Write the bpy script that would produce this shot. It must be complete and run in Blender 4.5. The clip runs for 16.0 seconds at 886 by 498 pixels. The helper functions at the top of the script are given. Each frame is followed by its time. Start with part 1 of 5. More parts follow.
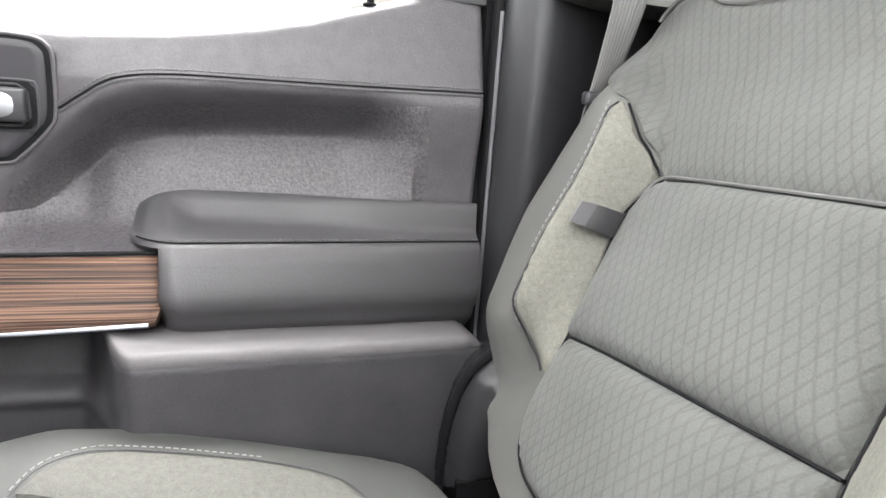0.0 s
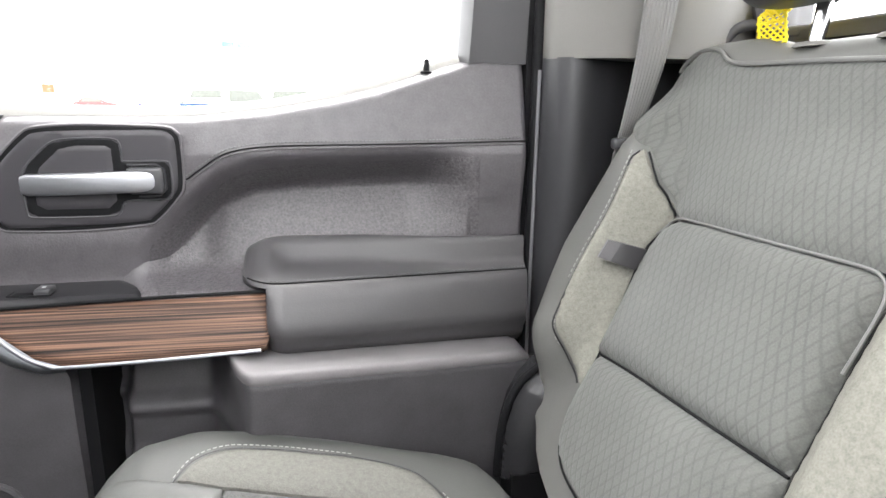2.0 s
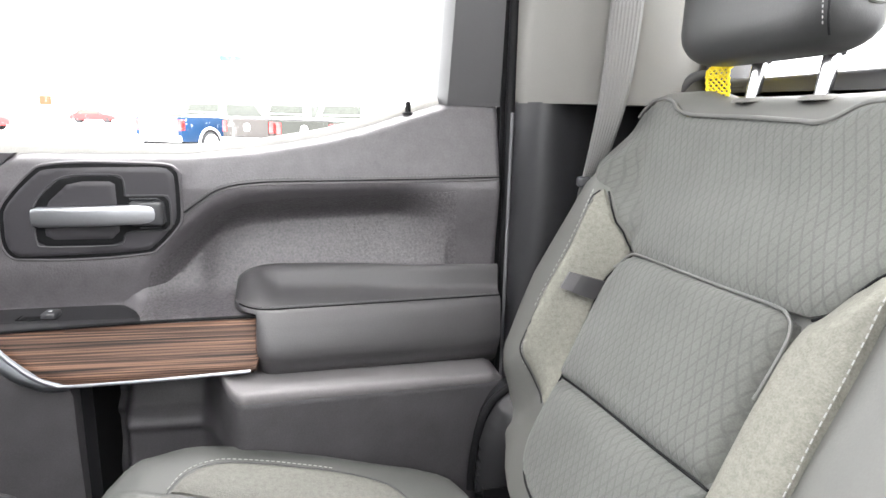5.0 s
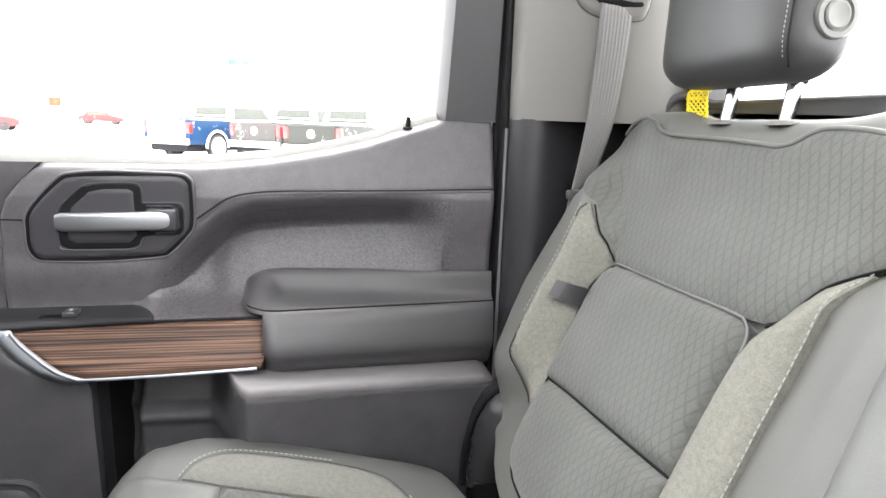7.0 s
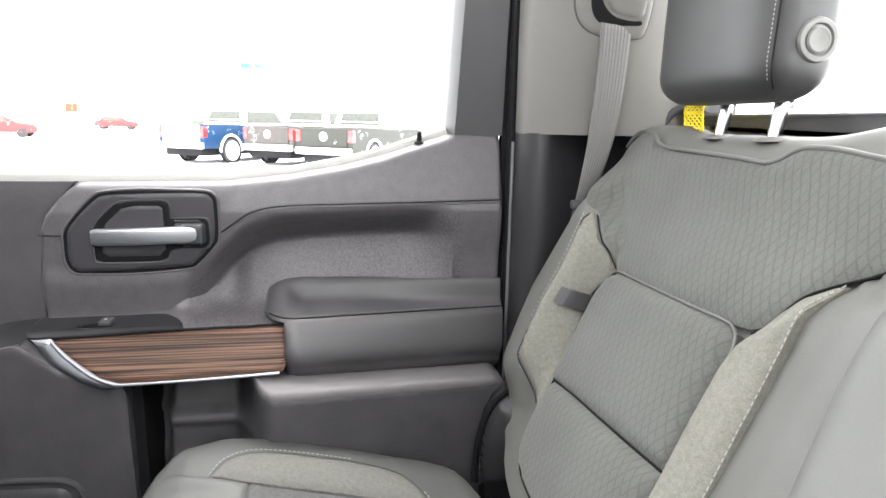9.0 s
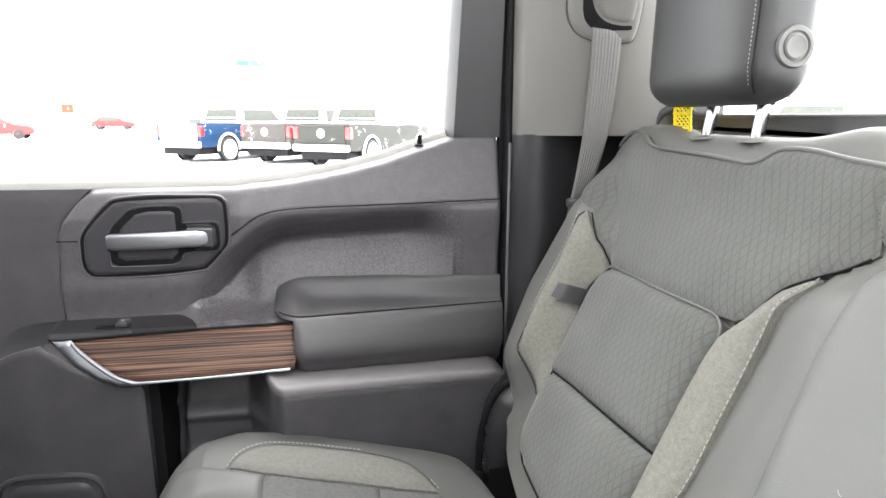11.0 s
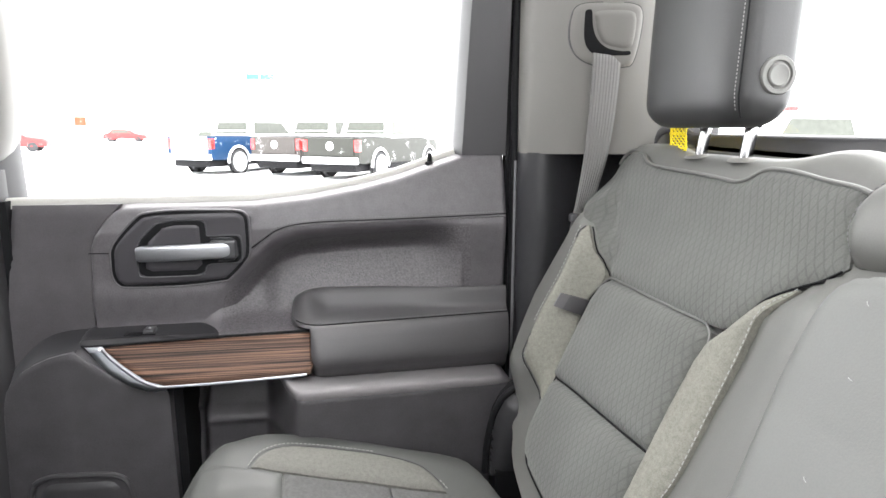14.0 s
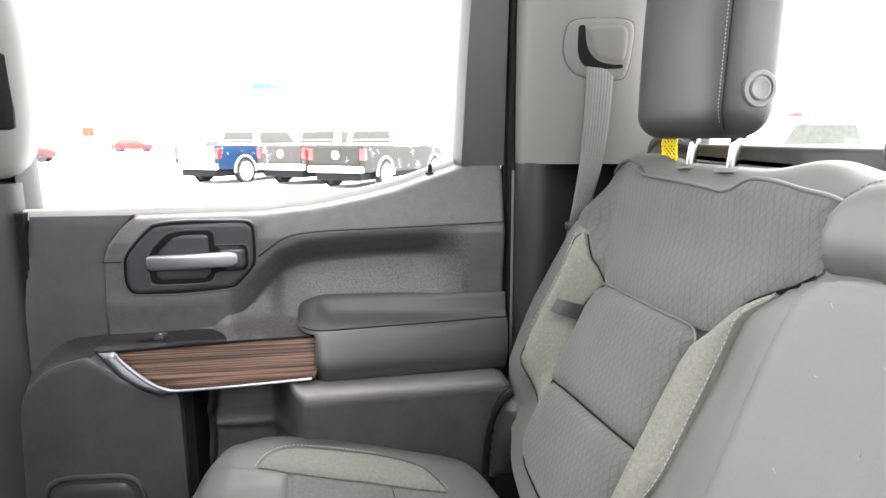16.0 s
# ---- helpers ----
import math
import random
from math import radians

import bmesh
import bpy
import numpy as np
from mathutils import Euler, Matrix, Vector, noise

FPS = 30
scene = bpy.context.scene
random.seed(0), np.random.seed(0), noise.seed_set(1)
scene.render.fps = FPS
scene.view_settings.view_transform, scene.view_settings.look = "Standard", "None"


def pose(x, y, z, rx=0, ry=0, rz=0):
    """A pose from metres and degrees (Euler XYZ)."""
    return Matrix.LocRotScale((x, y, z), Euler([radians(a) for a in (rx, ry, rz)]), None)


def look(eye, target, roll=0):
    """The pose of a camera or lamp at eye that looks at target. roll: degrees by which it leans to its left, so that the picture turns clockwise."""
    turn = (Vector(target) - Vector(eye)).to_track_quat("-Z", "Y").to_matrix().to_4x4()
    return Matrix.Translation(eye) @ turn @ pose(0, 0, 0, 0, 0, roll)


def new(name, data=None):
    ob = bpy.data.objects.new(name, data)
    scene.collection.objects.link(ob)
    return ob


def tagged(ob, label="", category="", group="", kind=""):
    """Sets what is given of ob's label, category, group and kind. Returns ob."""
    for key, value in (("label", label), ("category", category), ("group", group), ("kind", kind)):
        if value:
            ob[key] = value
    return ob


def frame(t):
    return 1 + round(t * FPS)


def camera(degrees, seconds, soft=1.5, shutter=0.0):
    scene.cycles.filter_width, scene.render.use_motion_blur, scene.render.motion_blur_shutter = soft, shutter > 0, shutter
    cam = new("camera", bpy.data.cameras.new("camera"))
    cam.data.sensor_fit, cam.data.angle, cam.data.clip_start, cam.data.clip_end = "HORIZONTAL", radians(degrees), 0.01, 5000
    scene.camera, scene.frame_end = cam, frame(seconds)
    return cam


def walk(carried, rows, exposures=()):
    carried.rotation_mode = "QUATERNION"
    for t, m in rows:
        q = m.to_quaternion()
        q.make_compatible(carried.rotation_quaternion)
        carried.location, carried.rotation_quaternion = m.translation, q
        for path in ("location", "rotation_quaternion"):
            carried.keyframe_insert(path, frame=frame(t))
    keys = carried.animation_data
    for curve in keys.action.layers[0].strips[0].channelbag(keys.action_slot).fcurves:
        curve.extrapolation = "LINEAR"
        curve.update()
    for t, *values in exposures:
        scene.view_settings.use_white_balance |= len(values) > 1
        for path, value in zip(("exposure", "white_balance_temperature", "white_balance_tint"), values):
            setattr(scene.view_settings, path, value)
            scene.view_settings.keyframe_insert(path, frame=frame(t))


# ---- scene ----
cam = camera(72.3, 16.0)
PATH = [
    (0, (0.005, 0.073, 0.8), (0.562, 1.944, 0.364), 4.1),
    (0.5, (-0.009, 0.045, 0.811), (0.466, 1.939, 0.377), 1.7),
    (1, (0.001, -0.008, 0.852), (0.408, 1.893, 0.38), 1.3),
    (1.5, (-0.002, -0.024, 0.864), (0.362, 1.887, 0.4), 1.2),
    (2, (-0.006, -0.034, 0.874), (0.332, 1.881, 0.404), 0.8),
    (2.5, (-0.009, -0.043, 0.884), (0.327, 1.872, 0.417), 1.0),
    (3, (-0.004, -0.052, 0.889), (0.32, 1.869, 0.437), 0.9),
    (3.5, (-0.002, -0.062, 0.896), (0.325, 1.86, 0.448), 0.8),
    (4, (0.002, -0.072, 0.898), (0.329, 1.851, 0.456), 0.9),
    (4.5, (0.005, -0.082, 0.903), (0.355, 1.839, 0.471), 1.2),
    (7, (0.01, -0.143, 0.922), (0.349, 1.785, 0.515), 2.0),
    (7.5, (0.009, -0.154, 0.927), (0.333, 1.777, 0.518), 1.9),
    (8, (0.008, -0.164, 0.933), (0.335, 1.768, 0.533), 2.0),
    (8.5, (0.007, -0.175, 0.939), (0.318, 1.759, 0.535), 1.6),
    (9, (0.006, -0.185, 0.945), (0.303, 1.75, 0.536), 1.1),
    (11.5, (-0.005, -0.227, 0.961), (0.298, 1.703, 0.533), 0.0),
    (12, (-0.007, -0.235, 0.963), (0.304, 1.694, 0.539), 0.1),
    (12.5, (-0.009, -0.244, 0.964), (0.3, 1.688, 0.549), 0.3),
    (13, (-0.011, -0.253, 0.967), (0.287, 1.683, 0.561), 0.3),
    (13.5, (-0.011, -0.262, 0.969), (0.267, 1.678, 0.569), 0.1),
    (14, (-0.012, -0.268, 0.97), (0.263, 1.674, 0.582), 0.1),
    (14.5, (-0.011, -0.275, 0.971), (0.263, 1.67, 0.594), 0.2),
    (15, (-0.01, -0.284, 0.972), (0.256, 1.663, 0.605), 0.1),
    (15.5, (-0.009, -0.292, 0.974), (0.254, 1.657, 0.608), -0.0),
    (16, (-0.007, -0.301, 0.976), (0.25, 1.649, 0.613), -0.3),
]
EXPOSURES = [(0.0, 4.1), (2.0, 3.95), (3.0, 3.95), (4.5, 3.92), (9.0, 3.65), (16.0, 3.47)]
walk(cam, [(t, look(eye, target, roll)) for t, eye, target, roll in PATH], EXPOSURES)

# ---- world and light: overcast winter day ----
world = bpy.data.worlds.new("sky")
scene.world = world
world.use_nodes = True
wn, wl = world.node_tree.nodes, world.node_tree.links
sky = wn.new("ShaderNodeTexSky")
sky.sky_type, sky.sun_disc = "NISHITA", False
sky.sun_elevation, sky.sun_rotation = radians(70), radians(8)
sky.dust_density, sky.air_density = 1.0, 1.0
grey = wn.new("ShaderNodeHueSaturation")
grey.inputs["Saturation"].default_value = 0.12
wl.new(sky.outputs[0], grey.inputs["Color"])
# under cloud the sky is brightest overhead and a third as bright at the horizon
ray = wn.new("ShaderNodeTexCoord")
up = wn.new("ShaderNodeSeparateXYZ")
wl.new(ray.outputs["Generated"], up.inputs[0])
rise = wn.new("ShaderNodeMapRange")
rise.inputs["From Min"].default_value, rise.inputs["From Max"].default_value = 0.0, 1.0
rise.inputs["To Min"].default_value, rise.inputs["To Max"].default_value = 3.0, 9.0
wl.new(up.outputs["Z"], rise.inputs["Value"])
cloud = wn.new("ShaderNodeCombineColor")
for i in range(3):
    wl.new(rise.outputs[0], cloud.inputs[i])
both = wn.new("ShaderNodeMix")
both.data_type = "RGBA"
both.inputs["Factor"].default_value = 0.75
wl.new(grey.outputs[0], both.inputs["A"])
wl.new(cloud.outputs[0], both.inputs["B"])
wl.new(both.outputs["Result"], wn["Background"].inputs["Color"])
wn["Background"].inputs["Strength"].default_value = 0.15

sun = new("sun", bpy.data.lights.new("sun", "SUN"))
sun.data.energy, sun.data.angle, sun.data.color = 0.6, radians(40), (1.0, 0.97, 0.93)
sun.matrix_world = look((0.2, 1.6, 4.5), (0, 0, 0))


# ---- materials ----
def material(name, color, rough=0.5, metal=0.0, vary=0.12, big=6.0, fine=400.0, bump=0.15, coat=0.0, spec=0.5, stretch=(1, 1, 1), depth=0.0006):
    m = bpy.data.materials.new(name)
    m.use_nodes = True
    n, l = m.node_tree.nodes, m.node_tree.links
    p = n["Principled BSDF"]
    tc = n.new("ShaderNodeTexCoord")
    mp = n.new("ShaderNodeMapping")
    mp.inputs["Scale"].default_value = stretch
    l.new(tc.outputs["Object"], mp.inputs["Vector"])
    n1, n2 = n.new("ShaderNodeTexNoise"), n.new("ShaderNodeTexNoise")
    n1.inputs["Scale"].default_value, n2.inputs["Scale"].default_value = big, fine
    n1.inputs["Detail"].default_value, n2.inputs["Detail"].default_value = 5.0, 3.0
    for k in (n1, n2):
        l.new(mp.outputs[0], k.inputs["Vector"])
    add = n.new("ShaderNodeMath")
    add.operation = "ADD"
    l.new(n1.outputs["Fac"], add.inputs[0])
    l.new(n2.outputs["Fac"], add.inputs[1])
    rng = n.new("ShaderNodeMapRange")
    rng.inputs["From Min"].default_value, rng.inputs["From Max"].default_value = 0.6, 1.4
    l.new(add.outputs[0], rng.inputs["Value"])
    mix = n.new("ShaderNodeMix")
    mix.data_type = "RGBA"
    mix.inputs["A"].default_value = (*[c * (1 - vary) for c in color], 1)
    mix.inputs["B"].default_value = (*[min(1, c * (1 + vary)) for c in color], 1)
    l.new(rng.outputs[0], mix.inputs["Factor"])
    l.new(mix.outputs["Result"], p.inputs["Base Color"])
    p.inputs["Roughness"].default_value, p.inputs["Metallic"].default_value = rough, metal
    p.inputs["Coat Weight"].default_value, p.inputs["Specular IOR Level"].default_value = coat, spec
    if bump:
        b = n.new("ShaderNodeBump")
        b.inputs["Strength"].default_value, b.inputs["Distance"].default_value = bump, depth
        l.new(n2.outputs["Fac"], b.inputs["Height"])
        l.new(b.outputs[0], p.inputs["Normal"])
    return m


def node_math(n, l, op, a, b=None):
    k = n.new("ShaderNodeMath")
    k.operation = op
    for i, v in ((0, a), (1, b)):
        if v is None:
            continue
        if isinstance(v, (int, float)):
            k.inputs[i].default_value = v
        else:
            l.new(v, k.inputs[i])
    return k.outputs[0]


def quilted(name, color, wide=0.0115, tall=0.0185, dark=0.915):
    """Woven cloth with a fine diamond pattern pressed into it, across y and z."""
    m = material(name, color, rough=0.95, vary=0.22, big=9.0, fine=700.0, bump=0.0, spec=0.15)
    n, l = m.node_tree.nodes, m.node_tree.links
    p = n["Principled BSDF"]
    base = p.inputs["Base Color"].links[0].from_socket
    tc = n.new("ShaderNodeTexCoord")
    wob = n.new("ShaderNodeTexNoise")
    wob.inputs["Scale"].default_value = 90.0
    l.new(tc.outputs["Object"], wob.inputs["Vector"])
    sep = n.new("ShaderNodeSeparateXYZ")
    l.new(tc.outputs["Object"], sep.inputs[0])
    jit = node_math(n, l, "MULTIPLY", wob.outputs["Fac"], 0.18)
    u = node_math(n, l, "ADD", node_math(n, l, "DIVIDE", sep.outputs["Y"], wide), jit)
    v = node_math(n, l, "DIVIDE", sep.outputs["Z"], tall)
    lines = []
    for op in ("SUBTRACT", "ADD"):
        f = node_math(n, l, "FRACT", node_math(n, l, op, u, v))
        d = node_math(n, l, "ABSOLUTE", node_math(n, l, "SUBTRACT", f, 0.5))
        s = n.new("ShaderNodeMapRange")
        s.interpolation_type = "SMOOTHSTEP"
        s.inputs["From Min"].default_value, s.inputs["From Max"].default_value = 0.0, 0.20
        l.new(d, s.inputs["Value"])
        lines.append(s.outputs[0])
    # one family of lines shows more than the other
    weak = node_math(n, l, "ADD", node_math(n, l, "MULTIPLY", lines[1], 0.8), 0.2)
    both = node_math(n, l, "MULTIPLY", lines[0], weak)
    # worn in places, so that the lines come and go
    gap = n.new("ShaderNodeTexNoise")
    gap.inputs["Scale"].default_value, gap.inputs["Detail"].default_value = 120.0, 3.0
    l.new(tc.outputs["Object"], gap.inputs["Vector"])
    fade = n.new("ShaderNodeMapRange")
    fade.inputs["From Min"].default_value, fade.inputs["From Max"].default_value = 0.52, 0.85
    l.new(gap.outputs["Fac"], fade.inputs["Value"])
    both = node_math(n, l, "MAXIMUM", both, fade.outputs[0])
    weave = n.new("ShaderNodeTexNoise")
    weave.inputs["Scale"].default_value = 1500.0
    l.new(tc.outputs["Object"], weave.inputs["Vector"])
    mix = n.new("ShaderNodeMix")
    mix.data_type, mix.blend_type = "RGBA", "MULTIPLY"
    mix.inputs["Factor"].default_value = 1.0
    l.new(base, mix.inputs["A"])
    sh = n.new("ShaderNodeMapRange")
    sh.inputs["To Min"].default_value, sh.inputs["To Max"].default_value = dark, 1.05
    l.new(both, sh.inputs["Value"])
    com = n.new("ShaderNodeCombineColor")
    for i in range(3):
        l.new(sh.outputs[0], com.inputs[i])
    l.new(com.outputs[0], mix.inputs["B"])
    l.new(mix.outputs["Result"], p.inputs["Base Color"])
    hgt = node_math(n, l, "ADD", both, node_math(n, l, "MULTIPLY", weave.outputs["Fac"], 0.5))
    b = n.new("ShaderNodeBump")
    b.inputs["Strength"].default_value, b.inputs["Distance"].default_value = 0.5, 0.0007
    l.new(hgt, b.inputs["Height"])
    l.new(b.outputs[0], p.inputs["Normal"])
    p.inputs["Sheen Weight"].default_value = 0.15
    return m


def wood_grain(name):
    m = bpy.data.materials.new(name)
    m.use_nodes = True
    n, l = m.node_tree.nodes, m.node_tree.links
    p = n["Principled BSDF"]
    tc = n.new("ShaderNodeTexCoord")
    mp = n.new("ShaderNodeMapping")
    mp.inputs["Scale"].default_value = (3.6, 60.0, 620.0)
    mp.inputs["Rotation"].default_value = (0, radians(-1.5), 0)
    l.new(tc.outputs["Object"], mp.inputs["Vector"])
    warp = n.new("ShaderNodeTexNoise")
    warp.inputs["Scale"].default_value, warp.inputs["Detail"].default_value = 1.0, 6.0
    warp.inputs["Distortion"].default_value = 0.6
    l.new(mp.outputs[0], warp.inputs["Vector"])
    ramp = n.new("ShaderNodeValToRGB")
    e = ramp.color_ramp.elements
    e[0].position, e[0].color = 0.38, (0.008, 0.005, 0.004, 1)
    e[1].position, e[1].color = 0.68, (0.20, 0.112, 0.074, 1)
    mid = e.new(0.50)
    mid.color = (0.068, 0.037, 0.0255, 1)
    l.new(warp.outputs["Fac"], ramp.inputs[0])
    l.new(ramp.outputs[0], p.inputs["Base Color"])
    p.inputs["Roughness"].default_value, p.inputs["Specular IOR Level"].default_value = 0.55, 0.25
    b = n.new("ShaderNodeBump")
    b.inputs["Strength"].default_value, b.inputs["Distance"].default_value = 0.4, 0.0006
    l.new(warp.outputs["Fac"], b.inputs["Height"])
    l.new(b.outputs[0], p.inputs["Normal"])
    return m


def webbing(name, color):
    """Seat belt cloth with ribs along its length."""
    m = material(name, color, rough=0.8, vary=0.1, fine=900.0, bump=0.0, spec=0.3)
    n, l = m.node_tree.nodes, m.node_tree.links
    p = n["Principled BSDF"]
    uv = n.new("ShaderNodeUVMap")
    sep = n.new("ShaderNodeSeparateXYZ")
    l.new(uv.outputs[0], sep.inputs[0])
    s = node_math(n, l, "SINE", node_math(n, l, "MULTIPLY", sep.outputs["X"], 2 * math.pi * 9))
    t = node_math(n, l, "SINE", node_math(n, l, "MULTIPLY", sep.outputs["Y"], 900.0))
    h = node_math(n, l, "ADD", s, node_math(n, l, "MULTIPLY", t, 0.15))
    b = n.new("ShaderNodeBump")
    b.inputs["Strength"].default_value, b.inputs["Distance"].default_value = 0.7, 0.0006
    l.new(h, b.inputs["Height"])
    l.new(b.outputs[0], p.inputs["Normal"])
    return m


def glass_pane(name, tint=(1, 1, 1)):
    m = bpy.data.materials.new(name)
    m.use_nodes = True
    n, l = m.node_tree.nodes, m.node_tree.links
    out = n["Material Output"]
    n.remove(n["Principled BSDF"])
    tr, gl, mx, fr = n.new("ShaderNodeBsdfTransparent"), n.new("ShaderNodeBsdfGlossy"), n.new("ShaderNodeMixShader"), n.new("ShaderNodeLayerWeight")
    tr.inputs["Color"].default_value = (*tint, 1)
    gl.inputs["Roughness"].default_value = 0.02
    gain = node_math(n, l, "ADD", node_math(n, l, "MULTIPLY", node_math(n, l, "POWER", fr.outputs["Facing"], 5.0), 0.7), 0.02)
    l.new(gain, mx.inputs[0])
    l.new(tr.outputs[0], mx.inputs[1])
    l.new(gl.outputs[0], mx.inputs[2])
    l.new(mx.outputs[0], out.inputs["Surface"])
    return m


VINYL = material("door_vinyl", (0.088, 0.082, 0.089), rough=0.43, spec=0.52, vary=0.2, big=60.0, fine=430.0, bump=0.6, depth=0.0005)
SUEDE = material("door_insert_cloth", (0.084, 0.078, 0.084), rough=0.43, vary=0.5, big=260.0, fine=360.0, bump=1.0, depth=0.001, spec=0.48)
PLASTIC = material("dark_plastic", (0.042, 0.041, 0.044), rough=0.45, vary=0.1, fine=800.0, bump=0.15)
PILLAR_DARK = material("dark_pillar_plastic", (0.034, 0.034, 0.037), rough=0.34, vary=0.1, big=10.0, fine=700.0, bump=0.2)
# door vinyl darkened: the shade low on the door is put into its colour
LOWER = material("shaded_lower_vinyl", (0.057, 0.0545, 0.0588), rough=0.5, spec=0.4, vary=0.26, big=25.0, fine=600.0, bump=0.5, depth=0.0005)
# lower door colour lightened, so that the shelf looks lit from above
LIT_SHELF = material("lit_shelf_grey", (0.15, 0.142, 0.147), rough=0.55, spec=0.45, vary=0.12, big=25.0, fine=600.0, bump=0.25, depth=0.0005)
BEZEL = material("handle_bezel_plastic", (0.042, 0.040, 0.045), rough=0.46, vary=0.08, fine=900.0, bump=0.08, spec=0.4)
LEVER = material("satin_lever", (0.44, 0.45, 0.48), rough=0.40, metal=0.9, vary=0.04, fine=300.0, bump=0.02)
SILL_LIP = material("pale_sill_strip", (0.33, 0.325, 0.305), rough=0.5, vary=0.08, bump=0.1)
BLADE = material("satin_blade", (0.22, 0.23, 0.25), rough=0.36, metal=1.0, vary=0.04, fine=300.0, bump=0.02)
# darker copy of the door vinyl, with the front panel's shade in its colour
FRONT_SHADED = material("shaded_front_vinyl", (0.066, 0.062, 0.067), rough=0.5, spec=0.38, vary=0.18, big=30.0, fine=560.0, bump=0.5, depth=0.0005)
COVER_PLASTIC = material("cover_plastic", (0.026, 0.026, 0.028), rough=0.26, vary=0.08, fine=700.0, bump=0.08)
SATIN = material("satin_plastic", (0.048, 0.048, 0.052), rough=0.32, vary=0.06, fine=900.0, bump=0.05)
POD = material("pod_plastic", (0.020, 0.0195, 0.022), rough=0.5, vary=0.1, fine=700.0, bump=0.15, spec=0.3)
BLACK = material("black_plastic", (0.009, 0.009, 0.010), rough=0.6, vary=0.1, bump=0.1, spec=0.12)
RUBBER = material("rubber_seal", (0.010, 0.010, 0.012), rough=0.5, vary=0.15, bump=0.2)
SEAL = material("grey_seal", (0.14, 0.14, 0.15), rough=0.4, vary=0.1, bump=0.1)
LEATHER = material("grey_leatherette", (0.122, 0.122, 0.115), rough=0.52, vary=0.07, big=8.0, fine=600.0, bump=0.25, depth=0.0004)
ARM_PALE = material("pale_leatherette", (0.134, 0.136, 0.130), rough=0.55, vary=0.07, big=8.0, fine=600.0, bump=0.25, depth=0.0004)
ARM_LEATHER = material("armrest_leatherette", (0.068, 0.0655, 0.069), rough=0.46, vary=0.08, big=10.0, fine=560.0, bump=0.45, depth=0.0004, spec=0.4)
LEATHER_DARK = material("dark_leatherette", (0.031, 0.0313, 0.032), rough=0.48, vary=0.08, big=10.0, fine=560.0, bump=0.3, depth=0.0004)
SNOW_PAINT = material("white_car_paint", (0.75, 0.76, 0.77), rough=0.3, vary=0.03, bump=0.0, coat=0.5)
CLOTH = quilted("diamond_cloth", (0.110, 0.112, 0.106), dark=0.87)
HEATHER = material("heather_cloth", (0.190, 0.187, 0.163), rough=0.95, vary=0.24, big=190.0, fine=600.0, bump=0.9, depth=0.0006, spec=0.15)
# seat back's heather and leatherette darkened, to put the cushion's shade into colour
SHADED_HEATHER = material("shaded_heather_cloth", (0.128, 0.126, 0.116), rough=0.95, vary=0.2, big=190.0, fine=600.0, bump=0.9, depth=0.0006, spec=0.15)
SHADED_HIDE = material("shaded_leatherette", (0.058, 0.0595, 0.057), rough=0.52, vary=0.1, big=8.0, fine=600.0, bump=0.25, depth=0.0004)
HEATHER_DARK = material("dark_heather_cloth", (0.085, 0.085, 0.084), rough=0.95, vary=0.26, big=190.0, fine=700.0, bump=0.8, depth=0.0006, spec=0.15)
PIPING = material("grey_piping", (0.135, 0.135, 0.130), rough=0.5, vary=0.08, bump=0.1)
THREAD = material("light_thread", (0.29, 0.29, 0.28), rough=0.7, vary=0.15, bump=0.0)
DARK_THREAD = material("dark_thread", (0.13, 0.13, 0.133), rough=0.7, vary=0.15, bump=0.0)
WOOD = wood_grain("wood_veneer")
CHROME = material("satin_chrome", (0.36, 0.37, 0.40), rough=0.38, metal=1.0, vary=0.04, fine=300.0, bump=0.02)
POLISHED = material("polished_steel", (0.5, 0.5, 0.51), rough=0.16, metal=1.0, vary=0.03, bump=0.0)
TRIM = material("light_grey_trim", (0.158, 0.153, 0.143), rough=0.6, vary=0.06, big=5.0, fine=700.0, bump=0.2, depth=0.0004)
HEADLINER = material("headliner_cloth", (0.70, 0.69, 0.67), rough=0.95, vary=0.08, fine=800.0, bump=0.3)
CARPET = material("dark_carpet", (0.04, 0.04, 0.042), rough=0.95, vary=0.3, fine=600.0, bump=0.6, depth=0.002)
BELT = webbing("belt_webbing", (0.20, 0.196, 0.195))
YELLOW = material("yellow_webbing", (0.85, 0.68, 0.01), rough=0.6, vary=0.1, fine=800.0, bump=0.2)
GLASS = glass_pane("window_glass")
SNOW = material("snow_covered_lot", (0.78, 0.79, 0.80), rough=0.9, vary=0.12, big=0.25, fine=6.0, bump=0.4, depth=0.03)
TYRE = material("tyre_rubber", (0.03, 0.03, 0.032), rough=0.8, vary=0.2, bump=0.2)
RIM = material("silver_rim", (0.55, 0.56, 0.58), rough=0.35, metal=0.7, vary=0.08, bump=0.0)
TAIL = material("red_lens", (0.5, 0.02, 0.02), rough=0.2, vary=0.1, bump=0.0, coat=0.5)
CARGLASS = material("dark_car_glass", (0.07, 0.075, 0.065), rough=0.15, vary=0.3, big=9.0, bump=0.0, spec=0.2)


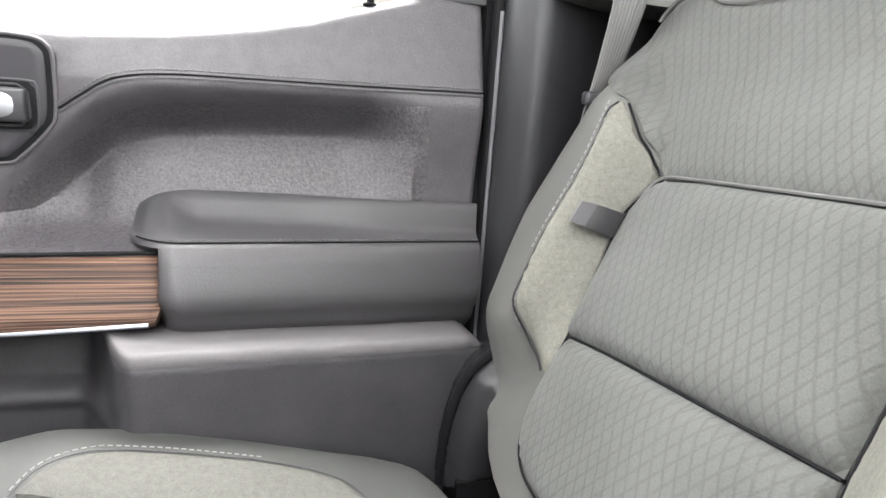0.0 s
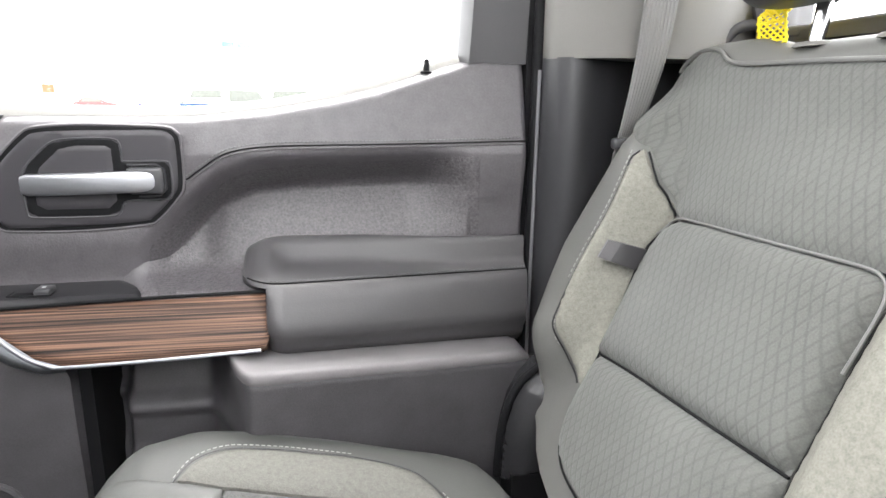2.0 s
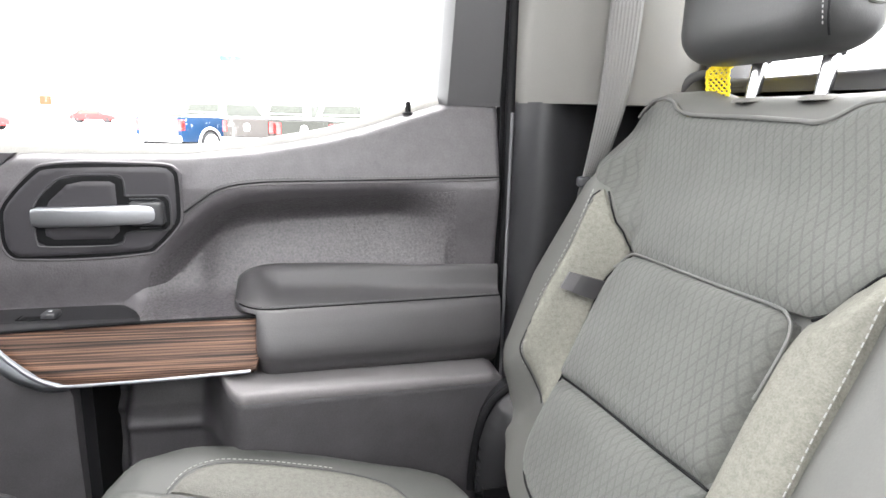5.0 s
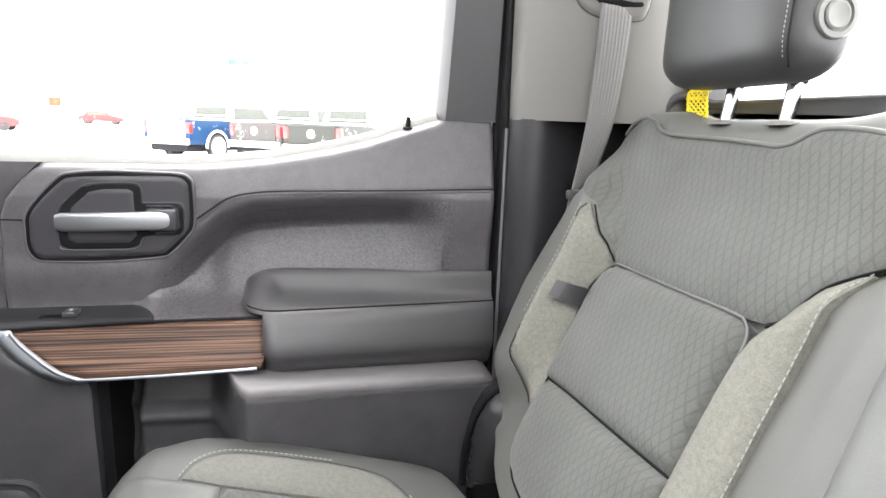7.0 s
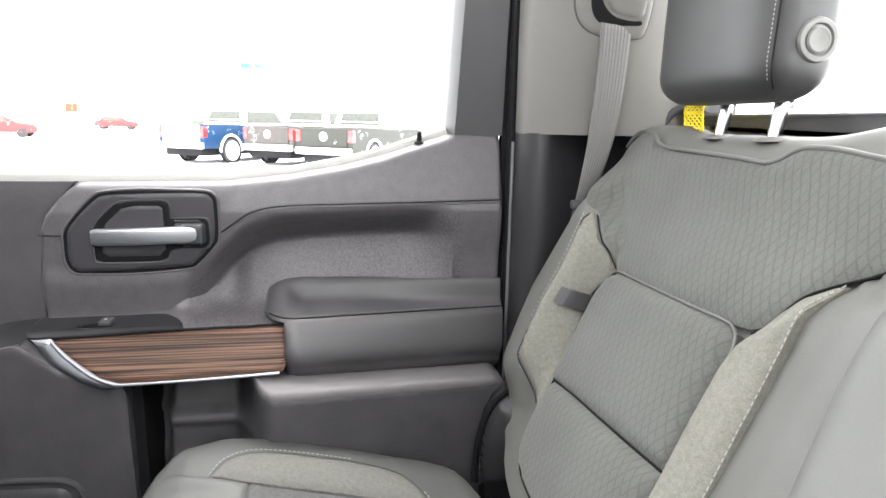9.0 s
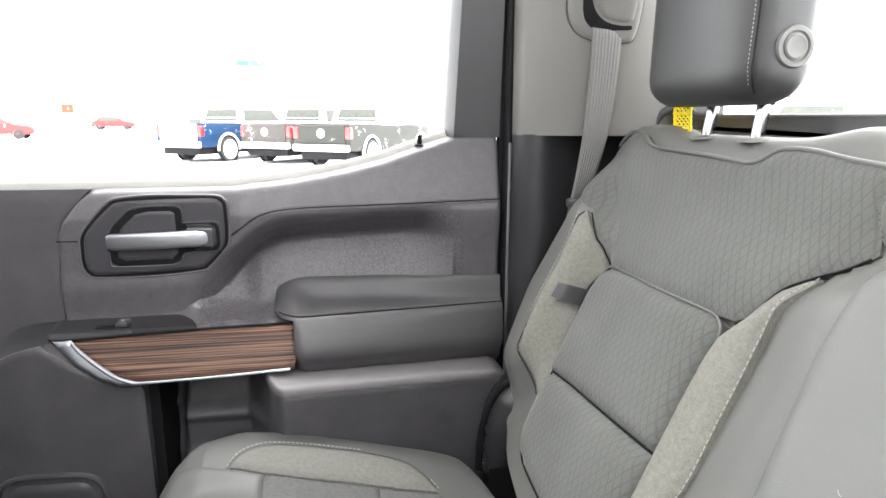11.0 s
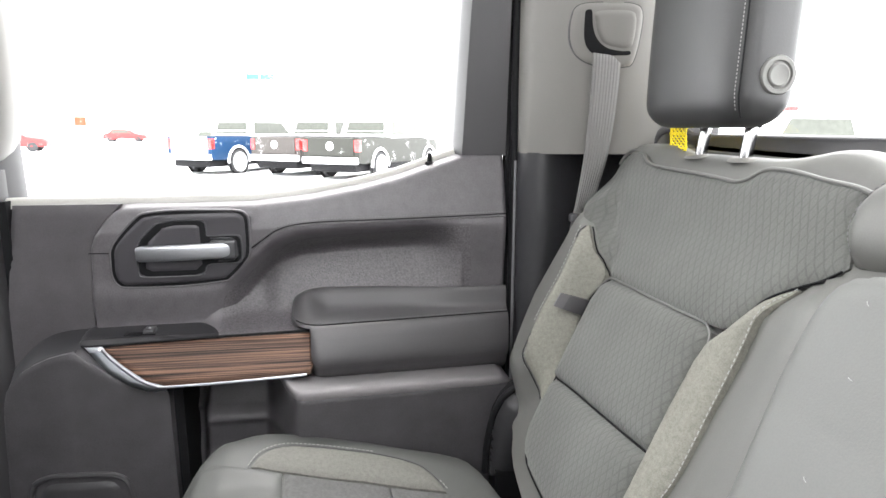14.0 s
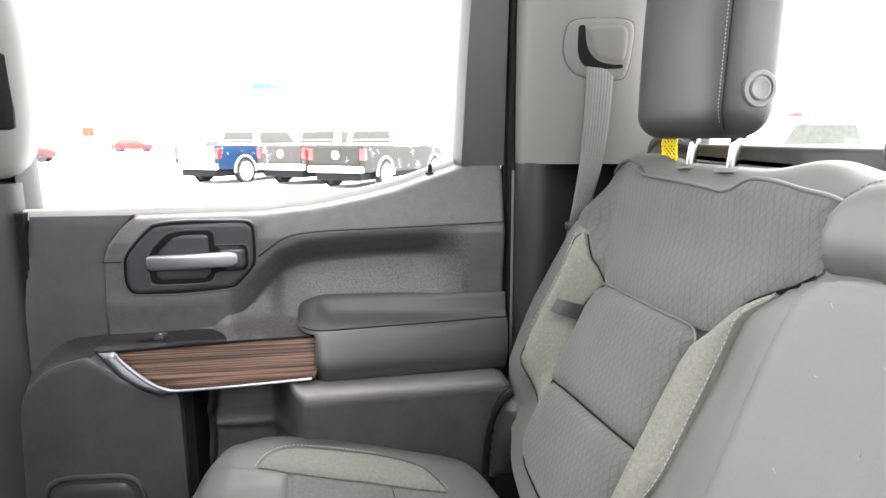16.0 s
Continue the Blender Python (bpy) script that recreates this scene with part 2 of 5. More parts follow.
def paint(name, color):
    """Car paint with flecks of snow stuck to it."""
    m = material(name, color, rough=0.5, vary=0.06, big=2.0, fine=60.0, bump=0.0, spec=0.15)
    n, l = m.node_tree.nodes, m.node_tree.links
    p = n["Principled BSDF"]
    base = p.inputs["Base Color"].links[0].from_socket
    tc = n.new("ShaderNodeTexCoord")
    flake, patch = n.new("ShaderNodeTexNoise"), n.new("ShaderNodeTexNoise")
    flake.inputs["Scale"].default_value, patch.inputs["Scale"].default_value = 20.0, 2.2
    info = n.new("ShaderNodeObjectInfo")
    shift = n.new("ShaderNodeVectorMath")
    shift.operation = "ADD"
    l.new(tc.outputs["Object"], shift.inputs[0])
    l.new(node_math(n, l, "MULTIPLY", info.outputs["Random"], 50.0), shift.inputs[1])
    for k in (flake, patch):
        l.new(shift.outputs[0], k.inputs["Vector"])
    s = n.new("ShaderNodeMapRange")
    s.inputs["From Min"].default_value, s.inputs["From Max"].default_value = 1.26, 1.32
    l.new(node_math(n, l, "ADD", flake.outputs["Fac"], patch.outputs["Fac"]), s.inputs["Value"])
    mix = n.new("ShaderNodeMix")
    mix.data_type = "RGBA"
    mix.inputs["B"].default_value = (0.8, 0.81, 0.83, 1)
    l.new(s.outputs[0], mix.inputs["Factor"])
    l.new(base, mix.inputs["A"])
    l.new(mix.outputs["Result"], p.inputs["Base Color"])
    return m


# ---- building helpers ----
def part(name, data, mat, parent=None, label="", smooth=True, crease=0.75):
    """One mesh object from (verts, faces) in world places, under a thing or a part."""
    verts, faces = data
    base = parent.matrix_world.translation.copy() if parent else Vector((0, 0, 0))
    me = bpy.data.meshes.new(name)
    me.from_pydata([tuple(Vector(v) - base) for v in verts], [], faces)
    bm = bmesh.new()
    bm.from_mesh(me)
    bmesh.ops.recalc_face_normals(bm, faces=bm.faces)
    if smooth:
        for f in bm.faces:
            f.smooth = True
        for e in bm.edges:
            if len(e.link_faces) == 2 and e.calc_face_angle(0.0) > crease:
                e.smooth = False
    bm.to_mesh(me)
    bm.free()
    me.materials.append(mat)
    ob = new(name, me)
    if parent:
        ob.parent = parent
        ob.matrix_world = Matrix.Translation(base)
    if label:
        tagged(ob, label)
    return ob


def thing(name, base, label, category, group="", kind=""):
    ob = new(name)
    ob.empty_display_size = 0.05
    ob.matrix_world = Matrix.Translation(base)
    bpy.context.view_layer.update()
    return tagged(ob, label, category, group, kind)


def join(*datas):
    verts, faces = [], []
    for v, f in datas:
        k = len(verts)
        verts += list(v)
        faces += [tuple(i + k for i in q) for q in f]
    return verts, faces


def box(x0, x1, y0, y1, z0, z1):
    v = [(x, y, z) for x in (x0, x1) for y in (y0, y1) for z in (z0, z1)]
    return v, [(0, 1, 3, 2), (4, 6, 7, 5), (0, 4, 5, 1), (2, 3, 7, 6), (0, 2, 6, 4), (1, 5, 7, 3)]


def soft_box(x0, x1, y0, y1, z0, z1, r=0.01, seg=3):
    bm = bmesh.new()
    bmesh.ops.create_cube(bm, size=1.0)
    for v in bm.verts:
        v.co = Vector(((x0 + x1) / 2 + v.co.x * (x1 - x0), (y0 + y1) / 2 + v.co.y * (y1 - y0), (z0 + z1) / 2 + v.co.z * (z1 - z0)))
    bmesh.ops.bevel(bm, geom=bm.edges[:], offset=r, segments=seg, affect="EDGES", profile=0.5)
    bm.verts.index_update()
    out = [tuple(v.co) for v in bm.verts], [tuple(v.index for v in f.verts) for f in bm.faces]
    bm.free()
    return out


def loft(rows, caps=True, closed=True):
    """Rows of points, each row one section with the same count."""
    n = len(rows[0])
    verts = [tuple(p) for r in rows for p in r]
    faces = []
    for i in range(len(rows) - 1):
        for j in range(n if closed else n - 1):
            a, b = i * n + j, i * n + (j + 1) % n
            faces.append((a, b, b + n, a + n))
    if caps and closed:
        faces.append(tuple(range(n)))
        faces.append(tuple((len(rows) - 1) * n + j for j in range(n)))
    return verts, faces


def curve(points, step, closed=False):
    """A smooth line through the points (Catmull-Rom), cut into even steps."""
    pts = [np.array(p, float) for p in points]
    n = len(pts)
    fine = []
    for i in range(n if closed else n - 1):
        if closed:
            p0, p1, p2, p3 = (pts[(i + k) % n] for k in (-1, 0, 1, 2))
        else:
            p1, p2 = pts[i], pts[i + 1]
            p0 = pts[i - 1] if i else 2 * p1 - p2
            p3 = pts[i + 2] if i + 2 < n else 2 * p2 - p1
        for t in np.linspace(0, 1, 24, endpoint=False):
            fine.append(0.5 * (2 * p1 + (p2 - p0) * t + (2 * p0 - 5 * p1 + 4 * p2 - p3) * t * t + (3 * p1 - p0 - 3 * p2 + p3) * t ** 3))
    fine.append(pts[0] if closed else pts[-1])
    fine = np.array(fine)
    run = np.r_[0, np.cumsum(np.linalg.norm(np.diff(fine, axis=0), axis=1))]
    count = max(3, int(round(run[-1] / step)))
    at = np.linspace(0, run[-1], count + 1)
    out = np.stack([np.interp(at, run, fine[:, k]) for k in range(fine.shape[1])], 1)
    return out[:-1] if closed else out


def tube(points, r, n=8, caps=True):
    pts = [Vector(p) for p in points]
    rows, side = [], None
    for i, p in enumerate(pts):
        d = (pts[min(i + 1, len(pts) - 1)] - pts[max(i - 1, 0)]).normalized()
        if side is None:
            side = d.orthogonal().normalized()
        side = (side - d * side.dot(d)).normalized()
        up = d.cross(side)
        rows.append([p + (side * math.cos(a) + up * math.sin(a)) * r for a in np.linspace(0, 2 * math.pi, n, endpoint=False)])
    return loft(rows, caps)


def smoothstep(a, b, x):
    t = min(1.0, max(0.0, (x - a) / (b - a)))
    return t * t * (3 - 2 * t)


def table(pairs):
    xs, ys = zip(*pairs)
    return lambda x: float(np.interp(x, xs, ys))


def pad(outline, surf, step=0.008, puff=0.006, r=0.012, skirt=0.01, sharp=False):
    """An upholstered or moulded panel: fills the outline, a ring of (a, b), and lays it on surf(a, b, height),
    swelling by puff within r of its edge, with a skirt that goes back behind the edge."""
    from mathutils.geometry import delaunay_2d_cdt
    ring = curve([outline[0]] + list(outline[1:]), step, True) if not sharp else straight_ring(outline, step)
    lo, hi = ring.min(0), ring.max(0)
    gx, gy = np.meshgrid(np.arange(lo[0], hi[0], step), np.arange(lo[1], hi[1], step * 0.87))
    gx = gx + (np.arange(gx.shape[0]) % 2)[:, None] * step * 0.5
    grid = np.stack([gx.ravel(), gy.ravel()], 1)
    d = edge_distance(grid, ring)
    grid = grid[(d > step * 0.45) & inside(grid, ring)]
    pts = np.vstack([ring, grid])
    n = len(ring)
    vs, _, fs, *_ = delaunay_2d_cdt([Vector(p) for p in pts], [(i, (i + 1) % n) for i in range(n)], [], 1, 1e-6)
    d = edge_distance(np.array([tuple(v) for v in vs]), ring)
    verts = []
    for v, k in zip(vs, d):
        t = min(1.0, k / r)
        verts.append(tuple(surf(v[0], v[1], puff * math.sqrt(max(0.0, 1 - (1 - t) ** 2)))))
    faces = [tuple(f) for f in fs]
    if skirt:
        k = len(verts)
        verts += [tuple(surf(p[0], p[1], 0.0)) for p in ring] + [tuple(surf(p[0], p[1], -skirt)) for p in ring]
        faces += [(k + i, k + (i + 1) % n, k + n + (i + 1) % n, k + n + i) for i in range(n)]
    return verts, faces


def straight_ring(outline, step):
    out = []
    for i, a in enumerate(outline):
        a, b = np.array(a, float), np.array(outline[(i + 1) % len(outline)], float)
        k = max(1, int(round(np.linalg.norm(b - a) / step)))
        out += [a + (b - a) * j / k for j in range(k)]
    return np.array(out)


def edge_distance(p, ring):
    best = np.full(len(p), 9.0)
    for i in range(len(ring)):
        a, b = ring[i], ring[(i + 1) % len(ring)]
        ab = b - a
        t = np.clip(((p - a) @ ab) / max(1e-12, ab @ ab), 0, 1)
        best = np.minimum(best, np.linalg.norm(p - a - t[:, None] * ab, axis=1))
    return best


def inside(p, ring):
    odd = np.zeros(len(p), bool)
    for i in range(len(ring)):
        (x0, y0), (x1, y1) = ring[i], ring[(i + 1) % len(ring)]
        if y0 == y1:
            continue
        hit = ((y0 > p[:, 1]) != (y1 > p[:, 1])) & (p[:, 0] < (x1 - x0) * (p[:, 1] - y0) / (y1 - y0) + x0)
        odd ^= hit
    return odd


def stitches(points, length=0.0045, gap=0.003, r=0.0007):
    """A row of short threads along a line of places."""
    line = curve(points, 0.0015)
    run = np.r_[0, np.cumsum(np.linalg.norm(np.diff(line, axis=0), axis=1))]
    out, s = [], 0.0
    while s + length < run[-1]:
        ends = [[np.interp(s + k * length, run, line[:, i]) for i in range(3)] for k in (0, 0.5, 1)]
        out.append(tube(ends, r, 5))
        s += length + gap
    return join(*out)


def disc(center, axis, r0, depth, seg=32, profile=((0.0, 1.0), (1.0, 1.0), (1.0, 0.0))):
    """A turned shape: profile of (radius share, height share) about an axis through center."""
    c, a = Vector(center), Vector(axis).normalized()
    s = a.orthogonal().normalized()
    u = a.cross(s)
    rows = [[c + a * (h * depth) + (s * math.cos(t) + u * math.sin(t)) * max(1e-4, q * r0) for t in np.linspace(0, 2 * math.pi, seg, endpoint=False)] for q, h in profile]
    return loft(rows, True)


# ---- the cab's shell ----
def wall_with_hole(axis, at, thick, a0, a1, z0, z1, holes):
    """A wall across x or y, with square openings (a0, a1, z0, z1)."""
    cuts_a = sorted({a0, a1, *[h[0] for h in holes], *[h[1] for h in holes]})
    cuts_z = sorted({z0, z1, *[h[2] for h in holes], *[h[3] for h in holes]})
    out = []
    for i in range(len(cuts_a) - 1):
        for j in range(len(cuts_z) - 1):
            ma, mz = (cuts_a[i] + cuts_a[i + 1]) / 2, (cuts_z[j] + cuts_z[j + 1]) / 2
            if any(h[0] < ma < h[1] and h[2] < mz < h[3] for h in holes):
                continue
            if axis == "x":
                out.append(box(at, at + thick, cuts_a[i], cuts_a[i + 1], cuts_z[j], cuts_z[j + 1]))
            else:
                out.append(box(cuts_a[i], cuts_a[i + 1], at, at + thick, cuts_z[j], cuts_z[j + 1]))
    return join(*out)


floor = tagged(part("floor", box(-1.75, 0.58, -0.86, 0.86, 0.04, 0.10), CARPET, smooth=False), "dark carpeted cab floor", "floor", kind="structure")
# unseen roof opening, added so that daylight falls on door and seats from above
ceiling = tagged(part("ceiling", join(box(-0.98, -0.56, -0.88, 0.88, 1.45, 1.51), box(-0.02, 0.58, -0.88, 0.88, 1.45, 1.51), box(-0.56, -0.02, -0.88, -0.60, 1.45, 1.51), box(-0.56, -0.02, 0.32, 0.88, 1.45, 1.51)), HEADLINER, smooth=False), "light grey cloth headliner with an added opening for top light", "ceiling", kind="structure")
wall_back = tagged(part("wall_back", wall_with_hole("x", 0.525, 0.05, -0.86, 0.86, 0.10, 1.45, [(-0.66, 0.668, 0.963, 1.40)]), PLASTIC, smooth=False),
                   "black rear wall of the cab with a wide window", "wall", kind="structure")
# side out of view; its openings are sized for the light they let in
wall_left = tagged(part("wall_left", wall_with_hole("y", -0.86, 0.05, -1.70, 0.525, 0.10, 1.45, [(-0.40, 0.42, 1.02, 1.42), (-1.60, -0.90, 1.00, 1.42)]), TRIM, smooth=False),
                   "plain grey unseen cab side, openings sized to shape the light", "wall", kind="structure")
# unseen; the nearer box stands in for front seats and blocks front light
wall_front = tagged(part("wall_front", join(box(-1.75, -1.70, -0.86, 0.86, 0.10, 0.95), box(-0.70, -0.65, -0.80, 0.66, 0.10, 1.12)), BLACK, smooth=False),
                    "unseen dark front wall and block, added to hold back front light", "wall", kind="structure")
wall_right = tagged(part("wall_right", wall_with_hole("y", 0.83, 0.05, -1.70, -0.60, 0.10, 1.45, [(-1.65, -0.72, 0.87, 1.45)]), PLASTIC, smooth=False),
                    "plain dark cab side ahead of the rear door", "wall", kind="structure")
roof_rail = tagged(part("trim_roof_rail", box(-0.60, 0.525, 0.80, 0.86, 1.39, 1.45), TRIM, smooth=False), "light grey rail above the rear door", "trim", kind="structure")

# pane of the added roof opening
top_light = tagged(part("top_light_pane", box(-0.58, 0.0, -0.62, 0.34, 1.512, 1.518), GLASS, smooth=False), "clear pane over the roof opening added for top light", "window", kind="structure")
top_light.visible_shadow = False

# the rear window and its lower frame
rear_window = thing("window_1", (0.53, 0, 0.957), "wide clear rear window in a black frame", "window", kind="structure")
pane = part("pane", box(0.548, 0.552, -0.655, 0.663, 0.966, 1.395), GLASS, rear_window, smooth=False)
pane.visible_shadow = False
part("window_frame", join(
    soft_box(0.505, 0.53, -0.68, 0.678, 0.90, 0.963, 0.006),
    tube(curve([(0.515, 0.60, 0.953), (0.515, 0.655, 0.958), (0.512, 0.676, 0.985), (0.512, 0.682, 1.05), (0.512, 0.684, 1.40)], 0.01), 0.011, 8)), PLASTIC, rear_window)
part("window_sill", tube(curve([(0.470, 0.700, 0.925), (0.478, 0.694, 0.952), (0.486, 0.688, 0.966), (0.500, 0.680, 0.972), (0.516, 0.668, 0.968)], 0.006), 0.0065, 10), PLASTIC, rear_window)


# ---- pillars ----
def pillar_section(front, swell):
    return [(front, 0.800), (front, 0.768), (front + 0.006, 0.744 - swell), (front + 0.016, 0.733 - swell), (front + 0.04, 0.716 - swell),
            (front + 0.075, 0.700 - swell), (front + 0.12, 0.692 - swell), (front + 0.165, 0.690 - swell), (front + 0.215, 0.694 - swell), (front + 0.262, 0.705), (front + 0.262, 0.800)]


def swept(section, z0, z1, lean=0.0, steps=10, bow=0.0):
    rows = []
    for k in range(steps + 1):
        z = z0 + (z1 - z0) * k / steps
        off = lean * (z - z0) + bow * math.sin(math.pi * k / steps)
        rows.append([(x, y - (off if y < 0.78 else off * 0.4), z) for x, y in section])
    return loft(rows)


def smooth_section(section, step=0.006):
    return [tuple(p) for p in curve(section, step)]


c_pillar = thing("rear_pillar_trim", (0.40, 0.75, 0.10), "two-tone rear pillar trim, light grey above, dark grey below", "pillar trim")
LOW_SECTION = [(0.262, 0.800), (0.262, 0.768), (0.267, 0.745), (0.280, 0.726), (0.298, 0.719), (0.316, 0.724), (0.338, 0.736), (0.37, 0.752), (0.42, 0.765), (0.524, 0.772), (0.524, 0.800)]
part("lower_trim", swept(smooth_section(LOW_SECTION), 0.10, 0.9315), PILLAR_DARK, c_pillar, "dark grey lower pillar trim")
part("upper_trim", swept(smooth_section(pillar_section(0.262, 0.003)), 0.930, 1.448, lean=0.10), TRIM, c_pillar, "light grey upper pillar trim")
# belt outlet set into the pillar
guide = [(0.322, 1.103), (0.321, 1.137), (0.331, 1.156), (0.372, 1.160), (0.414, 1.158), (0.429, 1.145), (0.428, 1.105), (0.421, 1.073), (0.408, 1.066), (0.372, 1.066), (0.338, 1.078)]


def on_pillar(x, z, h):
    y = 0.6935 if x > 0.38 else 0.6935 + 2.6 * (0.38 - x) ** 2
    y -= 0.0055 * smoothstep(0.37, 0.425, x)
    return Vector((x, y - 0.003 - 0.10 * max(0.0, z - 0.93) - h, z))


def grown(outline, d):
    c = np.mean(np.array(outline), 0)
    return [tuple(np.array(p) + (np.array(p) - c) / np.linalg.norm(np.array(p) - c) * d) for p in outline]


belt_outlet = part("belt_outlet", pad(guide, on_pillar, 0.0035, 0.003, 0.009, 0.006), TRIM, c_pillar, "light grey belt outlet cover")
part("outlet_groove", pad(grown(guide, 0.0012), on_pillar, 0.005, 0.0006, 0.002, 0.004), PLASTIC, belt_outlet)
slot = [(0.3395, 1.136), (0.3405, 1.148), (0.3475, 1.149), (0.3500, 1.146), (0.353, 1.125), (0.361, 1.107), (0.377, 1.0945), (0.400, 1.0895), (0.413, 1.0895), (0.4135, 1.084), (0.395, 1.083), (0.365, 1.083), (0.349, 1.091), (0.341, 1.108)]
part("slot", pad(slot, lambda x, z, h: on_pillar(x, z, h + 0.0033), 0.003, 0.0004, 0.002, 0.003), BLACK, belt_outlet)
part("outlet_flap", pad([(0.357, 1.146), (0.405, 1.148), (0.418, 1.138), (0.4175, 1.105), (0.411, 1.094), (0.392, 1.095), (0.372, 1.101), (0.361, 1.116), (0.357, 1.131)],
                        lambda x, z, h: on_pillar(x, z, h + 0.0034), 0.003, 0.0026, 0.008, 0.003), TRIM, belt_outlet)

# door seal between door and rear pillar
door_seal = thing("door_seal", (0.255, 0.77, 0.10), "black rubber door seal with a pale strip for its highlight", "door seal")
part("rubber_strip", join(box(0.2465, 0.263, 0.775, 0.80, 0.10, 1.445), tube([(0.2585, 0.766, z) for z in np.linspace(0.11, 1.43, 26)], 0.0075, 10)), BLACK, door_seal)
# pale tube put in for the highlight that runs down the seal
part("seal_highlight", tube([(0.2595, 0.7595, z) for z in np.linspace(0.40, 0.917, 12)], 0.0028, 8), SEAL, door_seal, "pale grey strip for the highlight on the seal")

# pillar ahead of the door: light trim above, dark below, with a belt outlet
b_pillar = thing("middle_pillar_trim", (-0.60, 0.78, 0.10), "middle pillar trim, light grey above and dark below", "pillar trim")
sec = [(-0.66, 0.82), (-0.66, 0.745), (-0.63, 0.722), (-0.585, 0.718), (-0.548, 0.728), (-0.530, 0.748), (-0.527, 0.775), (-0.54, 0.82)]


def pillar_front(shift, z):
    return [(x + shift, y - 0.05 * max(0.0, z - 1.0), z) for x, y in smooth_section(sec, 0.008)]


rows = []
for z, sh in [(0.912, -0.071), (0.914, -0.051), (0.921, -0.033), (0.934, -0.020), (0.955, -0.011), (1.0, -0.003), (1.06, 0.002), (1.12, 0.003), (1.17, 0.0), (1.22, -0.008), (1.28, -0.026), (1.36, -0.056), (1.448, -0.091)]:
    rows.append(pillar_front(sh, z))
part("upper_trim", loft(rows), TRIM, b_pillar, "light grey upper pillar trim")
part("lower_trim", loft([[(x - 0.034, y + 0.01, z) for x, y in smooth_section(sec, 0.008)] for z in (0.10, 0.4, 0.7, 0.906)]), PLASTIC, b_pillar, "dark grey lower pillar trim")
part("belt_slot", loft([[(x, y - 0.05 * max(0.0, z - 1.0) - 0.0035, z) for x, y in ((-0.600, 0.7165), (-0.570, 0.7180), (-0.548 - c, 0.7260), (-0.5365 - c, 0.738), (-0.5365 - c, 0.750), (-0.600, 0.750))] for z, c in ((0.990, 0.008), (0.994, 0.002), (1.02, 0.0), (1.10, 0.0), (1.118, 0.003), (1.122, 0.010))]), BLACK, b_pillar, "dark belt slot")


# ---- seat belt ----
belt = thing("seat_belt", (0.36, 0.69, 0.70), "grey ribbed seat belt hanging from the pillar outlet", "seat belt")


def ribbon(rows, thick=0.0013):
    """Rows of (left edge, right edge): a cloth band with thickness; its uv runs across and along."""
    verts, faces, uvs = [], [], []
    k = 7
    run = 0.0
    for i, (a, b) in enumerate(rows):
        a, b = Vector(a), Vector(b)
        if i:
            run += ((a + b) / 2 - (Vector(rows[i - 1][0]) + Vector(rows[i - 1][1])) / 2).length
        for j in range(k):
            verts.append(a.lerp(b, j / (k - 1)))
            uvs.append((j / (k - 1), run))
    for i in range(len(rows) - 1):
        for j in range(k - 1):
            q = i * k + j
            faces.append((q, q + 1, q + k + 1, q + k))
    return verts, faces, uvs


def ribbon_part(name, rows, mat, parent, label="", thick=0.0014):
    verts, faces, uvs = ribbon(rows)
    ob = part(name, (verts, faces), mat, parent, label)
    lay = ob.data.uv_layers.new(name="band")
    for lo in ob.data.loops:
        lay.data[lo.index].uv = uvs[lo.vertex_index]
    s = ob.modifiers.new("thickness", "SOLIDIFY")
    s.thickness, s.offset = thick, 0.0
    return ob


left = curve([(0.3555, 0.679, 1.093), (0.356, 0.671, 1.080), (0.354, 0.672, 1.0), (0.350, 0.674, 0.93), (0.344, 0.679, 0.87), (0.339, 0.684, 0.829), (0.336, 0.689, 0.80), (0.335, 0.694, 0.74), (0.34, 0.70, 0.60)], 0.012)
right = curve([(0.401, 0.679, 1.091), (0.4015, 0.671, 1.078), (0.399, 0.675, 1.0), (0.392, 0.680, 0.93), (0.380, 0.689, 0.87), (0.369, 0.698, 0.829), (0.358, 0.712, 0.80), (0.350, 0.726, 0.74), (0.355, 0.735, 0.60)], 0.012)
count = min(len(left), len(right))
idx = lambda a: [a[int(round(i * (len(a) - 1) / (count - 1)))] for i in range(count)]
ribbon_part("webbing", list(zip(idx(left), idx(right))), BELT, belt)
part("belt_stop", soft_box(0.333, 0.357, 0.677, 0.691, 0.820, 0.834, 0.004), SATIN, belt, "dark plastic belt stop")


# ---- rear door ----
door = thing("rear_door", (-0.15, 0.80, 0.12), "dark grey rear truck door with wood trim and chrome handle", "door")
P_EDGE = table([(-0.60, 0.703), (-0.40, 0.703), (-0.30, 0.703), (-0.245, 0.708), (-0.215, 0.724), (-0.18, 0.757), (-0.15, 0.783), (-0.115, 0.797), (-0.05, 0.803), (0.12, 0.809), (0.30, 0.812)])
SILL = table([(-0.60, 0.853), (-0.40, 0.854), (-0.176, 0.855), (-0.088, 0.864), (-0.009, 0.878), (0.05, 0.892), (0.092, 0.906), (0.14, 0.921), (0.184, 0.934), (0.22, 0.9405), (0.26, 0.943)])


